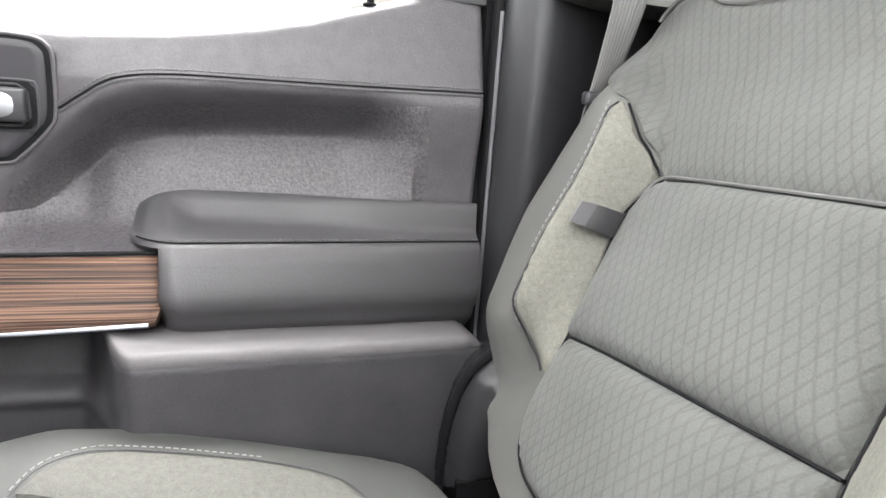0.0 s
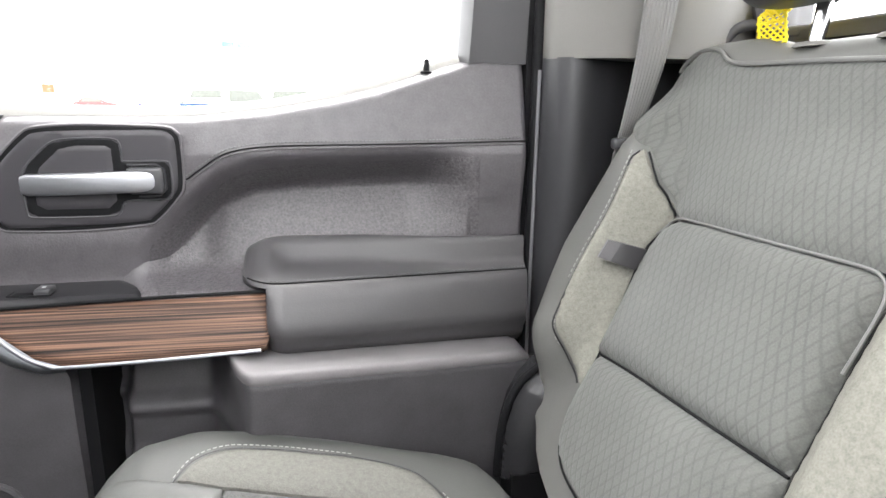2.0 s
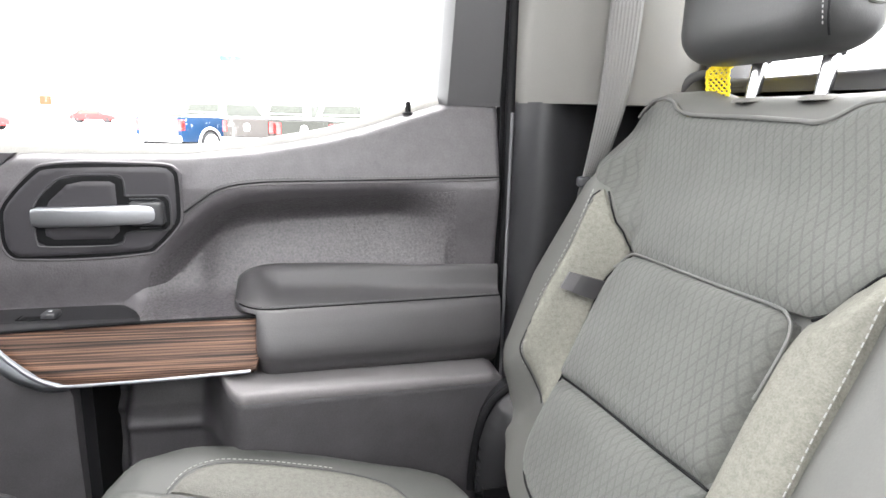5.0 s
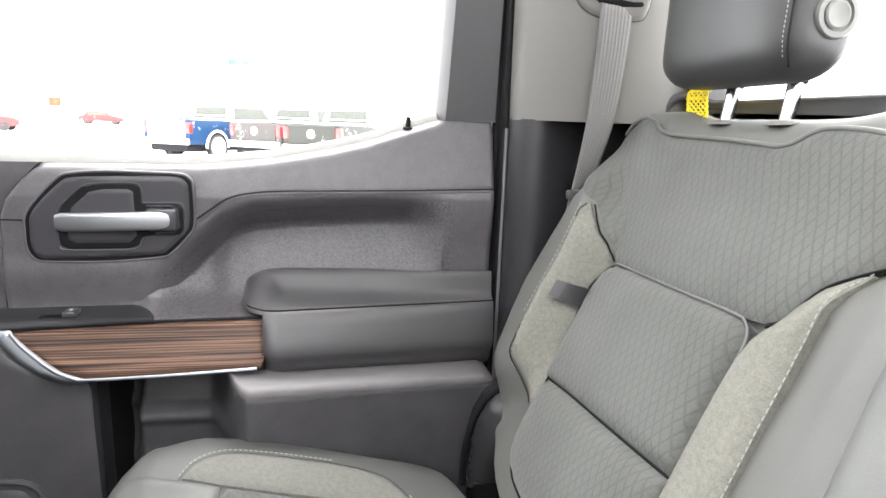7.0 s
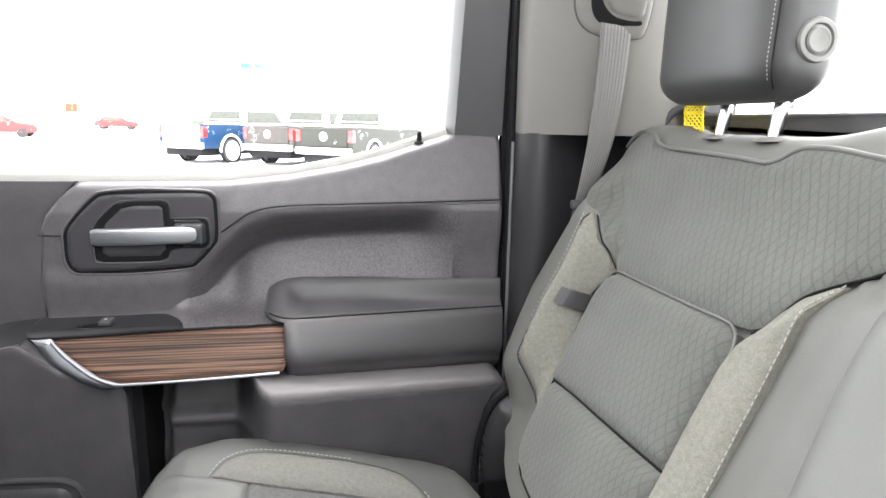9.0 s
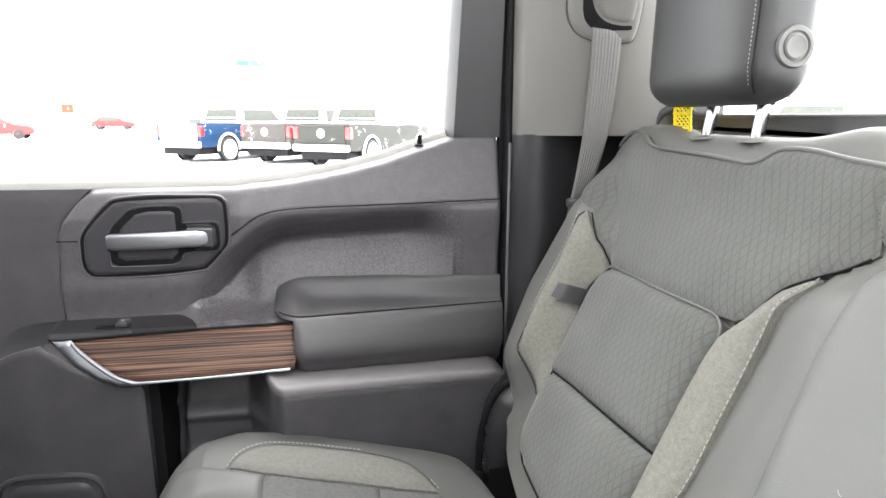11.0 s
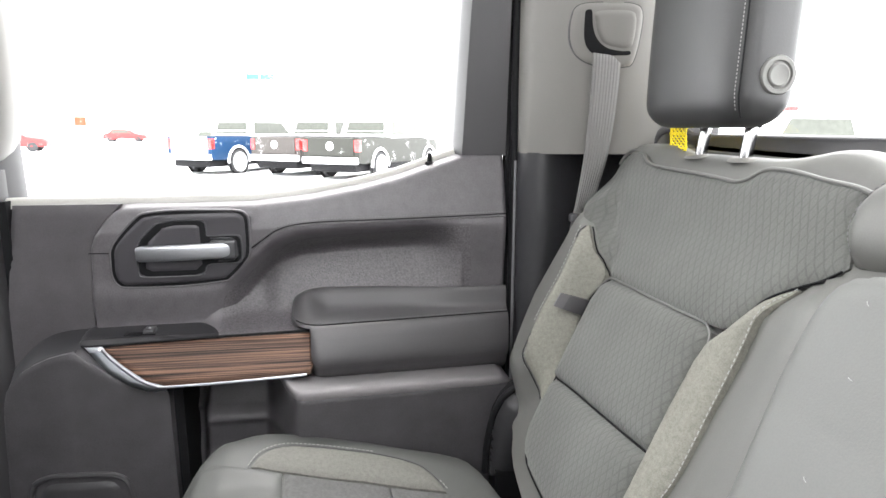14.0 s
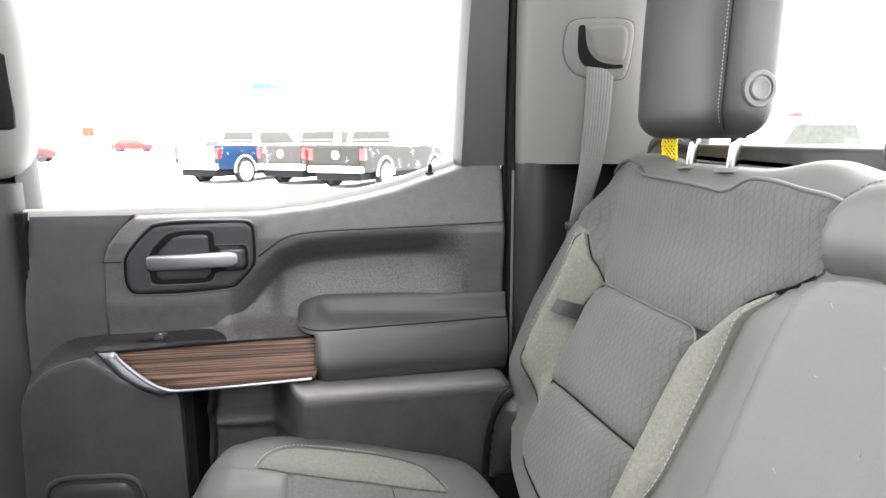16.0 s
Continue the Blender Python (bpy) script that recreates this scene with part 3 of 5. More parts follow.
def door_y(x, z):
    y = 0.745 + 0.045 * x + 0.29 * max(0.0, z - 0.81)
    d = P_EDGE(x) - z
    rear = 1 - smoothstep(0.08, 0.19, x)
    deep = 0.060 - 0.055 * smoothstep(-0.17, -0.26, x)
    y += deep * smoothstep(-0.014, 0.046, d) * rear
    # its lit floor leans out and stops at an upright edge
    y -= (0.42 * rear + 0.10 * (1 - smoothstep(0.166, 0.172, x))) * max(0.0, d - 0.046)
    y += 0.012 * smoothstep(0.0, 0.10, d) * (1 - rear)
    # shallow sink round the handle
    y += 0.004 * smoothstep(-0.16, -0.20, x) * smoothstep(0.70, 0.74, z)
    # rolls out at the sill
    k = max(0.0, z - (SILL(x) - 0.014)) / 0.014
    return y + 0.016 * k * k


def on_door(x, z, h):
    return Vector((x, door_y(x, z) - h, z))


top = [(x, SILL(x)) for x in np.linspace(-0.36, 0.232, 18)]
upper = top + [(0.2425, 0.938), (0.2445, 0.90), (0.2445, 0.65), (0.2, 0.645), (0.0, 0.645), (-0.431, 0.645), (-0.4315, 0.70), (-0.429, 0.737), (-0.4265, 0.785), (-0.419, 0.805), (-0.400, 0.832), (-0.378, 0.853)]
panel = part("upper_panel", pad(upper, on_door, 0.0035, 0.004, 0.006, 0.02, sharp=True), VINYL, door)
front = [(-0.3815, 0.853), (-0.4035, 0.830), (-0.4222, 0.806), (-0.4290, 0.787), (-0.4318, 0.737), (-0.4340, 0.58), (-0.562, 0.52), (-0.556, 0.70), (-0.545, 0.80), (-0.538, 0.853)]
part("front_panel", pad(front, lambda x, z, h: Vector((x, 0.731 + 0.08 * max(0.0, z - 0.70) - h, z)), 0.01, 0.003, 0.005, 0.06, sharp=True), FRONT_SHADED, door)
# sunk cloth area below the overhang
scoop = [(-0.236, 0.690), (-0.230, 0.703), (-0.214, 0.717), (-0.178, 0.748), (-0.148, 0.774), (-0.112, 0.788), (-0.05, 0.795), (0.05, 0.799), (0.12, 0.802), (0.180, 0.806), (0.183, 0.74), (0.183, 0.690), (0.0, 0.690), (-0.10, 0.690), (-0.115, 0.652), (-0.229, 0.651), (-0.234, 0.665), (-0.237, 0.678)]
part("door_insert", pad(scoop, lambda x, z, h: on_door(x, z, h + 0.0042), 0.0035, 0.0012, 0.01, 0.003, sharp=True), SUEDE, door, "mottled dark grey insert")
# the seam and its stitching
seam = [(-0.194, 0.7785), (-0.184, 0.780), (-0.165, 0.7935), (-0.136, 0.811), (-0.088, 0.8185), (0.0, 0.8205), (0.12, 0.8225), (0.243, 0.8255)]
line = curve(seam, 0.006)
part("seam", tube([on_door(x, z, 0.0044) for x, z in line], 0.0011, 6), BLACK, panel)
part("stitching", stitches([on_door(x, z + 0.0045, 0.0050) for x, z in line], 0.0030, 0.0018, 0.0007), DARK_THREAD, panel, "dark thread")
part("lower_welt", tube([on_door(x, z - 0.0038, 0.0040) for x, z in line], 0.0015, 6), VINYL, panel)
part("front_seam", tube([on_door(x, z, 0.0046) for x, z in [(-0.429, 0.7785), (-0.41, 0.778), (-0.392, 0.7775)]], 0.0009, 6), BLACK, panel)

# window sill lip, pin and window
sill_top = [(x, SILL(x)) for x in np.linspace(-0.551, 0.175, 42)]
rows = []
for x, z in sill_top:
    y = 0.745 + 0.045 * x + 0.29 * (z - 0.81) + 0.014
    rows.append([(x, y, z - 0.006), (x, y + 0.002, z + 0.001), (x, y + 0.004, z + 0.006), (x, y + 0.006, z + 0.009), (x, y + 0.009, z + 0.0105), (x, y + 0.014, z + 0.0105), (x, y + 0.017, z + 0.007), (x, y + 0.017, z - 0.01)])
part("sill_lip", loft(rows, caps=False, closed=False), SILL_LIP, door, "pale strip along the window sill")
pin = part("lock_pin", disc((0.114, 0.792, SILL(0.114) - 0.002), (0.02, 0, 1), 0.0042, 0.0185, 12, ((1.9, 0.0), (1.9, 0.12), (1.0, 0.2), (0.9, 0.9), (0.5, 1.0), (0.0, 1.0))), BLACK, door, "small black lock pin")
window = part("window_frame", join(
    # rear upright
    loft([[(x0, y0, z), (x0 + 0.012, y0 - 0.02, z), (x1, y0 - 0.026, z), (x1, y0 + 0.03, z), (x0, y0 + 0.03, z)] for x0, x1, y0, z in
          ((0.158, 0.2465, 0.806, 0.925), (0.160, 0.2465, 0.804, 0.96), (0.166, 0.2465, 0.792, 1.10), (0.172, 0.2465, 0.780, 1.22), (0.182, 0.2465, 0.765, 1.435))]),
    # front upright
    loft([[(-0.553 + e, y0, z), (-0.535 + e, y0 - 0.02, z), (-0.522 + e, y0 + 0.004, z), (-0.522 + e, y0 + 0.03, z), (-0.64, y0 + 0.03, z), (-0.64, y0, z)] for e, y0, z in
          ((-0.030, 0.775, 0.70), (-0.030, 0.792, 0.85), (-0.031, 0.79, 0.95), (-0.034, 0.785, 1.10), (-0.038, 0.775, 1.22), (-0.045, 0.765, 1.435))]),
    box(-0.56, 0.2465, 0.77, 0.80, 1.375, 1.435)), PLASTIC, door, "dark window frame")
part("front_edge", loft([[(-0.556, 0.735, z), (-0.543, 0.735, z), (-0.543, 0.80, z), (-0.556, 0.80, z)] for z in (0.14, 0.5, 0.86)]), BLACK, door)
glass = part("pane", box(-0.575, 0.185, 0.815, 0.819, 0.845, 1.385), GLASS, window, "clear window pane", smooth=False)
glass.visible_shadow = False
part("door_skin", box(-0.56, 0.246, 0.845, 0.86, 0.10, 0.845), SNOW_PAINT, door, "white painted outer door skin", smooth=False)

# handle
BEZ = [(-0.338, 0.836), (-0.30, 0.8385), (-0.25, 0.839), (-0.208, 0.8385), (-0.196, 0.833), (-0.192, 0.822), (-0.1925, 0.775), (-0.200, 0.759), (-0.222, 0.736), (-0.236, 0.730), (-0.30, 0.7265), (-0.368, 0.7255), (-0.384, 0.7285), (-0.392, 0.742), (-0.3925, 0.765), (-0.390, 0.785), (-0.376, 0.805), (-0.352, 0.829)]


def on_bezel(x, z, h):
    return Vector((x, 0.7350 + 0.045 * (x + 0.2) - h, z))


def ring_of(outline, step=0.004):
    line = [tuple(p) for p in curve(outline, step, True)]
    return line + line[:2]


# gap and well are black plates: colour gives the dark that depth would
moat = part("bezel_gap_shade", pad(grown(BEZ, 0.004), lambda x, z, h: on_bezel(x, z, h + 0.0020), 0.005, 0.0006, 0.003, 0.02), BLACK, door, "black plate for the shade in the gap round the handle")
part("bezel_rim", tube([on_bezel(x, z, 0.0008) for x, z in ring_of(grown(BEZ, 0.0055))], 0.0020, 8), VINYL, moat)
handle = part("handle_bezel", pad(grown(BEZ, -0.0012), lambda x, z, h: on_bezel(x, z, h + 0.003), 0.004, 0.003, 0.004, 0.006), BEZEL, door, "dark satin handle bezel")
CUP = [(-0.325, 0.8235), (-0.30, 0.8285), (-0.262, 0.8285), (-0.2525, 0.8235), (-0.251, 0.805), (-0.2485, 0.8025), (-0.206, 0.8025), (-0.1995, 0.796), (-0.1995, 0.766), (-0.207, 0.7575), (-0.250, 0.7555), (-0.258, 0.7435), (-0.272, 0.7385), (-0.345, 0.7385), (-0.3565, 0.745), (-0.357, 0.785), (-0.350, 0.800)]
part("cup_well_shade", pad(CUP, lambda x, z, h: on_bezel(x, z, h + 0.0058), 0.003, 0.0006, 0.002, 0.003, sharp=True), BLACK, handle, "black plate for the shade in the handle well")
part("cup_rim", tube([on_bezel(x, z, 0.0058) for x, z in ring_of(CUP)], 0.0013, 6), SATIN, handle)
INNER = [(-0.316, 0.817), (-0.298, 0.821), (-0.268, 0.821), (-0.2615, 0.817), (-0.2605, 0.757), (-0.270, 0.7475), (-0.336, 0.7475), (-0.3455, 0.753), (-0.3455, 0.780), (-0.338, 0.796)]
part("cup", pad(INNER, lambda x, z, h: on_bezel(x, z, h + 0.0062), 0.004, 0.002, 0.003, 0.003, sharp=True), BEZEL, handle)
part("hinge_mount", soft_box(-0.246, -0.206, 0.716, 0.731, 0.7650, 0.7960, 0.004), SATIN, handle)
part("hinge_rim", tube([on_bezel(x, z, 0.0085) for x, z in [(-0.246, 0.7985), (-0.214, 0.7985), (-0.2065, 0.793), (-0.2055, 0.770), (-0.213, 0.7625), (-0.236, 0.7615)]], 0.0014, 6), SATIN, handle)
rows = []
for x in np.linspace(-0.3575, -0.2075, 22):
    s = (x + 0.3575) / 0.15
    end = min(1.0, 0.80 + 0.20 * min(1.0, s / 0.015), 0.62 + 0.38 * math.sqrt(max(0.0, min(1.0, (1 - s) / 0.05))))
    cy, cz, hy, hz = 0.7125 + 0.03 * (s - 0.5) ** 2 + 0.004 * s, 0.7765 + 0.004 * s, 0.0065 * end, 0.0126 * end
    rows.append([(x, cy - hy * math.copysign(abs(math.cos(a)) ** 0.7, math.cos(a)), cz + hz * math.copysign(abs(math.sin(a)) ** 0.6, math.sin(a))) for a in np.linspace(0, 2 * math.pi, 20, endpoint=False)])
part("lever", loft(rows), LEVER, handle, "satin chrome pull lever")


# armrest pad behind the wood trim: a sunken rest with a raised rim behind and in front of it
RIM_SHAPE = ((0.0, -0.006, 1), (0.05, -0.001, 1), (0.10, 0.0, 1), (0.16, -0.001, 1), (0.21, -0.004, 1), (0.26, -0.010, 1), (0.31, 0.018, 0), (0.36, 0.0125, 0), (0.42, 0.0095, 0), (0.52, 0.007, 0), (0.65, 0.0045, 0), (0.78, 0.0025, 0), (0.90, 0.0012, 0))


def armrest_section(x):
    s0 = max(0.0, (x + 0.09) / 0.335)
    f = math.sqrt(max(0.0, 1 - (1 - min(1.0, max(0.0, (x + 0.126) / 0.058))) ** 2))
    ys, zs = 0.660 + 0.070 * s0, 0.6635 - 0.0105 * s0
    yb, zb = 0.6505 + 0.2755 * x, 0.598 - 0.0835 * x
    back, zt = 0.775 - 0.017 * smoothstep(0.02, 0.14, x), 0.7025 - 0.005 * s0
    ys = back - (back - ys) * (0.35 + 0.65 * f)
    # below, the pad starts where the wood ends
    g = min(1.0, max(0.0, (x + 0.091) / 0.026))
    yb = yb + 0.026 * (1 - math.sqrt(1 - (1 - g) ** 2)) if x > -0.0912 else 0.715
    zt = 0.668 + (zt - 0.668) * (0.3 + 0.7 * f)
    sunk = smoothstep(-0.108, -0.062, x)
    top = []
    for t, dz, from_top in RIM_SHAPE:
        rest = (zt if from_top else zs) + dz
        plain = zs + (zt - zs) * (1 - smoothstep(0.20, 0.97, t)) - 0.005 * max(0.0, 1 - t / 0.1)
        top.append((x, back + (ys - back) * t, plain + (rest - plain) * sunk))
    # the face leans out, then tucks in towards its foot
    face = [(x, ys + 0.003, zs + 0.001), (x, ys - 0.001, zs - 0.003)]
    for k in (0.12, 0.24, 0.36, 0.48, 0.60, 0.72, 0.84, 0.94):
        out = (ys - yb - 0.004) * smoothstep(-0.25, 0.74, k) - 0.017 * max(0.0, (k - 0.70) / 0.30) ** 1.3
        face.append((x, ys - out, zs + (zb - 0.011 - zs) * k))
    return top + face + [(x, yb + 0.018, zb - 0.012), (x, yb + 0.023, zb - 0.019), (x, yb + 0.031, zb - 0.027), (x, yb + 0.042, zb - 0.034), (x, back, zb - 0.035)]


stations = [-0.126, -0.1245, -0.121, -0.115, -0.107, -0.099, -0.0915, -0.0909, -0.0895, -0.087, -0.083, -0.078, -0.072, -0.066] + list(np.linspace(-0.058, 0.2455, 24))
armrest = part("armrest_pad", loft([armrest_section(x) for x in stations]), ARM_LEATHER, door, "padded dark armrest", crease=1.2)
ridge = [Vector(armrest_section(x)[13]) + Vector((0, -0.0005, 0.0012)) for x in stations[3:]]
part("armrest_seam", tube([p + Vector((0, 0.002, 0.0)) for p in ridge], 0.001, 6), BLACK, armrest)
part("stitching", stitches([p + Vector((0, 0.006, 0.0018)) for p in ridge[6:]], 0.0030, 0.0018, 0.0007), DARK_THREAD, armrest, "grey thread")


# wood and chrome
def on_wood(x, z, h):
    t = (z - 0.62) / 0.03
    return Vector((x, 0.677 - 0.78 * (0.645 - z) - 0.004 * (1 - t * t) - h * 0.8, z + h * 0.6))


WOODLINE = [(-0.404, 0.642), (-0.33, 0.6445), (-0.252, 0.647), (-0.17, 0.6485), (-0.0935, 0.650), (-0.0885, 0.646), (-0.0875, 0.61), (-0.0915, 0.5985), (-0.100, 0.5965), (-0.203, 0.5925), (-0.301, 0.5905), (-0.332, 0.598), (-0.369, 0.619)]
part("wood_trim", pad(WOODLINE, on_wood, 0.005, 0.003, 0.006, 0.01, sharp=True), WOOD, door, "dark brown wood grain strip")
CHROMELINE = [(-0.4265, 0.6425), (-0.404, 0.6425), (-0.3685, 0.6195), (-0.332, 0.5985), (-0.305, 0.5905), (-0.305, 0.5875), (-0.330, 0.5865), (-0.358, 0.595), (-0.389, 0.6115)]
part("chrome_strip", pad(CHROMELINE, lambda x, z, h: on_wood(x, z, h + 0.0008), 0.003, 0.0022, 0.006, 0.012, sharp=True), BLADE, door, "bright chrome edging")
part("chrome_edge", tube([on_wood(x, z, 0.0035) for x, z in curve([(-0.401, 0.6395), (-0.3885, 0.629), (-0.368, 0.6155), (-0.345, 0.6015), (-0.330, 0.5945), (-0.316, 0.5902), (-0.301, 0.5885), (-0.203, 0.5908), (-0.0965, 0.5952)], 0.008)], 0.0022, 8), CHROME, door, "thin chrome line")
CAP = [(-0.4275, 0.6430), (-0.404, 0.6440), (-0.3985, 0.6400), (-0.405, 0.6365), (-0.4185, 0.6360)]
part("chrome_cap", pad(CAP, lambda x, z, h: on_wood(x, z, h + 0.0030), 0.003, 0.0016, 0.003, 0.010, sharp=True), CHROME, door, "bright chrome corner")
part("top_edge", tube([on_wood(x, z, 0.002) + Vector((0, 0.002, 0.0015)) for x, z in curve(WOODLINE[:5], 0.02)], 0.0022, 8), BLACK, door)
part("door_backing", box(-0.43, 0.248, 0.820, 0.830, 0.12, 0.83), BLACK, door, smooth=False)
part("frame_foot", box(0.172, 0.2462, 0.802, 0.842, 0.80, 0.932), BLACK, door, smooth=False)
part("armrest_core", join(box(-0.42, -0.095, 0.684, 0.775, 0.612, 0.643), box(-0.33, -0.095, 0.652, 0.775, 0.588, 0.612)), BLACK, door, smooth=False)
# switch pod
POD_LINE = [(-0.435, 0.676), (-0.36, 0.677), (-0.243, 0.680), (-0.234, 0.690), (-0.235, 0.705), (-0.246, 0.722), (-0.266, 0.740), (-0.290, 0.756), (-0.36, 0.764), (-0.437, 0.762)]
pod = part("switch_pod", pad(POD_LINE, lambda x, y, h: Vector((x, y, 0.6475 + 0.10 * max(0.0, y - 0.69) + h)), 0.006, 0.006, 0.01, 0.012), POD, door, "black switch panel")
rows = []
for x in np.linspace(-0.428, -0.10, 70):
    w = smoothstep(-0.285, -0.222, x)
    y0 = door_y(x, 0.676) + 0.004 - 0.0095 * w
    sec = []
    for a, z in ((-0.006, 0.689), (-0.0008, 0.681), (0.003, 0.673), (0.012, 0.6645), (0.030, 0.6575), (0.055, 0.652), (0.080, 0.6480), (0.086, 0.6430)):
        sec.append((x, max(0.689, y0 - a * w), z))
    rows.append(sec)
split = max(i for i, r in enumerate(rows) if r[0][0] < -0.236)
part("recess_foot", loft(rows[:split + 1], caps=False, closed=False), VINYL, door, crease=1.3)
part("insert_foot", loft(rows[split:], caps=False, closed=False), SUEDE, door, crease=1.3)
part("window_switch", soft_box(-0.351, -0.334, 0.694, 0.716, 0.652, 0.6605, 0.003), SATIN, pod, "small grey window switch")
part("switch_mark", soft_box(-0.3445, -0.3405, 0.7025, 0.7065, 0.6603, 0.6611, 0.0003), SNOW_PAINT, pod, "tiny white mark")
part("switch_well", soft_box(-0.374, -0.350, 0.692, 0.719, 0.650, 0.6548, 0.002), BLACK, pod)
part("switch_rim", tube([(x, y, 0.6545) for x, y in [(-0.376, 0.690), (-0.331, 0.690), (-0.331, 0.721), (-0.376, 0.721), (-0.376, 0.690)]], 0.0009, 6), BLACK, pod)

# lower door, with a shelf under the armrest
def shelf_z(x):
    return 0.578 - 0.087 * x


def lower_y(x, z):
    w = smoothstep(-0.172, -0.100, x)
    deep = 0.705 + 0.02 * smoothstep(0.50, 0.56, z) - 0.013 * smoothstep(0.526, 0.504, z) + 0.006 * smoothstep(0.502, 0.490, z)
    deep += 0.055 * smoothstep(-0.260, -0.284, x)
    deep -= 0.012 * smoothstep(0.46, 0.42, z)
    return deep * (1 - w) + (0.618 + 0.261 * x + 0.04 * max(0.0, shelf_z(x) - z)) * w


lower = [(-0.3035, 0.600), (-0.285, 0.600), (-0.265, 0.600), (-0.18, 0.600), (-0.166, 0.592), (-0.160, 0.578), (-0.12, 0.5752), (0.0, 0.565), (0.12, 0.5545), (0.252, 0.543), (0.262, 0.50), (0.262, 0.14), (-0.3035, 0.14)]
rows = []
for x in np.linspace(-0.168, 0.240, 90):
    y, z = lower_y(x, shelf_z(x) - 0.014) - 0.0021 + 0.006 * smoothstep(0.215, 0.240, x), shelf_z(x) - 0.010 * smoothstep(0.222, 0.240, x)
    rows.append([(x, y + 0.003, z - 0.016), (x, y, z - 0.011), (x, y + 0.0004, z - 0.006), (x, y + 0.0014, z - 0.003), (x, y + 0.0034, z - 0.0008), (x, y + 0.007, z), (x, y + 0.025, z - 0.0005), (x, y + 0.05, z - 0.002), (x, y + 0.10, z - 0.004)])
low_panel = part("lower_panel", pad(lower, lambda x, z, h: Vector((x, lower_y(x, z) - h, z)), 0.0042, 0.002, 0.004, 0.015, sharp=True), LOWER, door)
part("shelf", loft(rows, caps=False, closed=False), LIT_SHELF, low_panel, "shelf under the armrest, lightened as if lit from above", crease=1.2)
FTOP = table([(-0.56, 0.560), (-0.541, 0.571), (-0.536, 0.589), (-0.526, 0.604), (-0.512, 0.618), (-0.494, 0.629), (-0.472, 0.639), (-0.451, 0.645), (-0.40, 0.648)])


def front_y(x, z):
    y = 0.648 + 0.10 * max(0.0, -0.45 - x) + 0.04 * max(0.0, 0.52 - z)
    up = max(0.0, z - FTOP(x)) if x < -0.40 else 0.0
    return min(0.745, y + 2.9 * max(0.0, up - 0.004) + 40.0 * min(up, 0.008) ** 2)


front_low = [(-0.5440, 0.545), (-0.5410, 0.567), (-0.536, 0.585), (-0.526, 0.600), (-0.512, 0.614), (-0.494, 0.6255), (-0.472, 0.6355), (-0.451, 0.6415), (-0.436, 0.6440), (-0.430, 0.642), (-0.389, 0.610), (-0.358, 0.5935), (-0.330, 0.585), (-0.309, 0.584), (-0.3045, 0.57), (-0.3045, 0.14), (-0.568, 0.14), (-0.554, 0.42)]
low = part("front_lower_panel", pad(front_low, lambda x, z, h: Vector((x, front_y(x, z) - h, z)), 0.006, 0.003, 0.005, 0.05, sharp=True), LOWER, door)
# black strip in place of the shade in the deep recess
part("recess_shade", box(-0.3042, -0.2900, 0.668, 0.76, 0.14, 0.580), BLACK, door, "black strip for the shade beside the front panel", smooth=False)
inner_arc = curve([(-0.5425, 0.556), (-0.5405, 0.570), (-0.535, 0.585), (-0.525, 0.600), (-0.511, 0.6135), (-0.493, 0.6245), (-0.471, 0.6345), (-0.450, 0.6405), (-0.432, 0.643)], 0.006)
outer_arc = curve([(-0.566, 0.566), (-0.562, 0.588), (-0.546, 0.609), (-0.526, 0.629), (-0.508, 0.643), (-0.490, 0.651), (-0.468, 0.655), (-0.432, 0.657)], 0.006)
rows = []
for u in np.linspace(0, 1, 40):
    (xa, za), (xb, zb) = (np.array([np.interp(u, np.linspace(0, 1, len(c)), c[:, k]) for k in (0, 1)]) for c in (inner_arc, outer_arc))
    ya, yb = 0.648 + 0.10 * max(0.0, -0.45 - xa), 0.733
    rows.append([(xa + (xb - xa) * t, ya + (yb - ya) * (t ** 0.9) - 0.003 + 0.004 * max(0.0, 1 - t / 0.1), za + (zb - za) * t - 0.002 * max(0.0, 1 - t / 0.1)) for t in (0.0, 0.03, 0.08, 0.15, 0.3, 0.5, 0.75, 1.0)])
part("sweep", loft(rows, caps=False, closed=False), POD, low, "dark top face running into the switch panel", crease=1.3)
SPK = [(-0.500, 0.4415), (-0.47, 0.4475), (-0.41, 0.4465), (-0.387, 0.4405), (-0.375, 0.424), (-0.371, 0.38), (-0.38, 0.33), (-0.44, 0.31), (-0.50, 0.33), (-0.522, 0.38), (-0.518, 0.425)]
grille = part("speaker_surround", tube([(x, front_y(x, z) - 0.004, z) for x, z in list(curve(SPK, 0.008, True)) + [curve(SPK, 0.008, True)[0]]], 0.0045, 8), PLASTIC, low)
part("speaker_grille", pad(grown(SPK, -0.014), lambda x, z, h: Vector((x, front_y(x, z) - 0.002 - h, z)), 0.008, 0.006, 0.012, 0.004), PLASTIC, low)


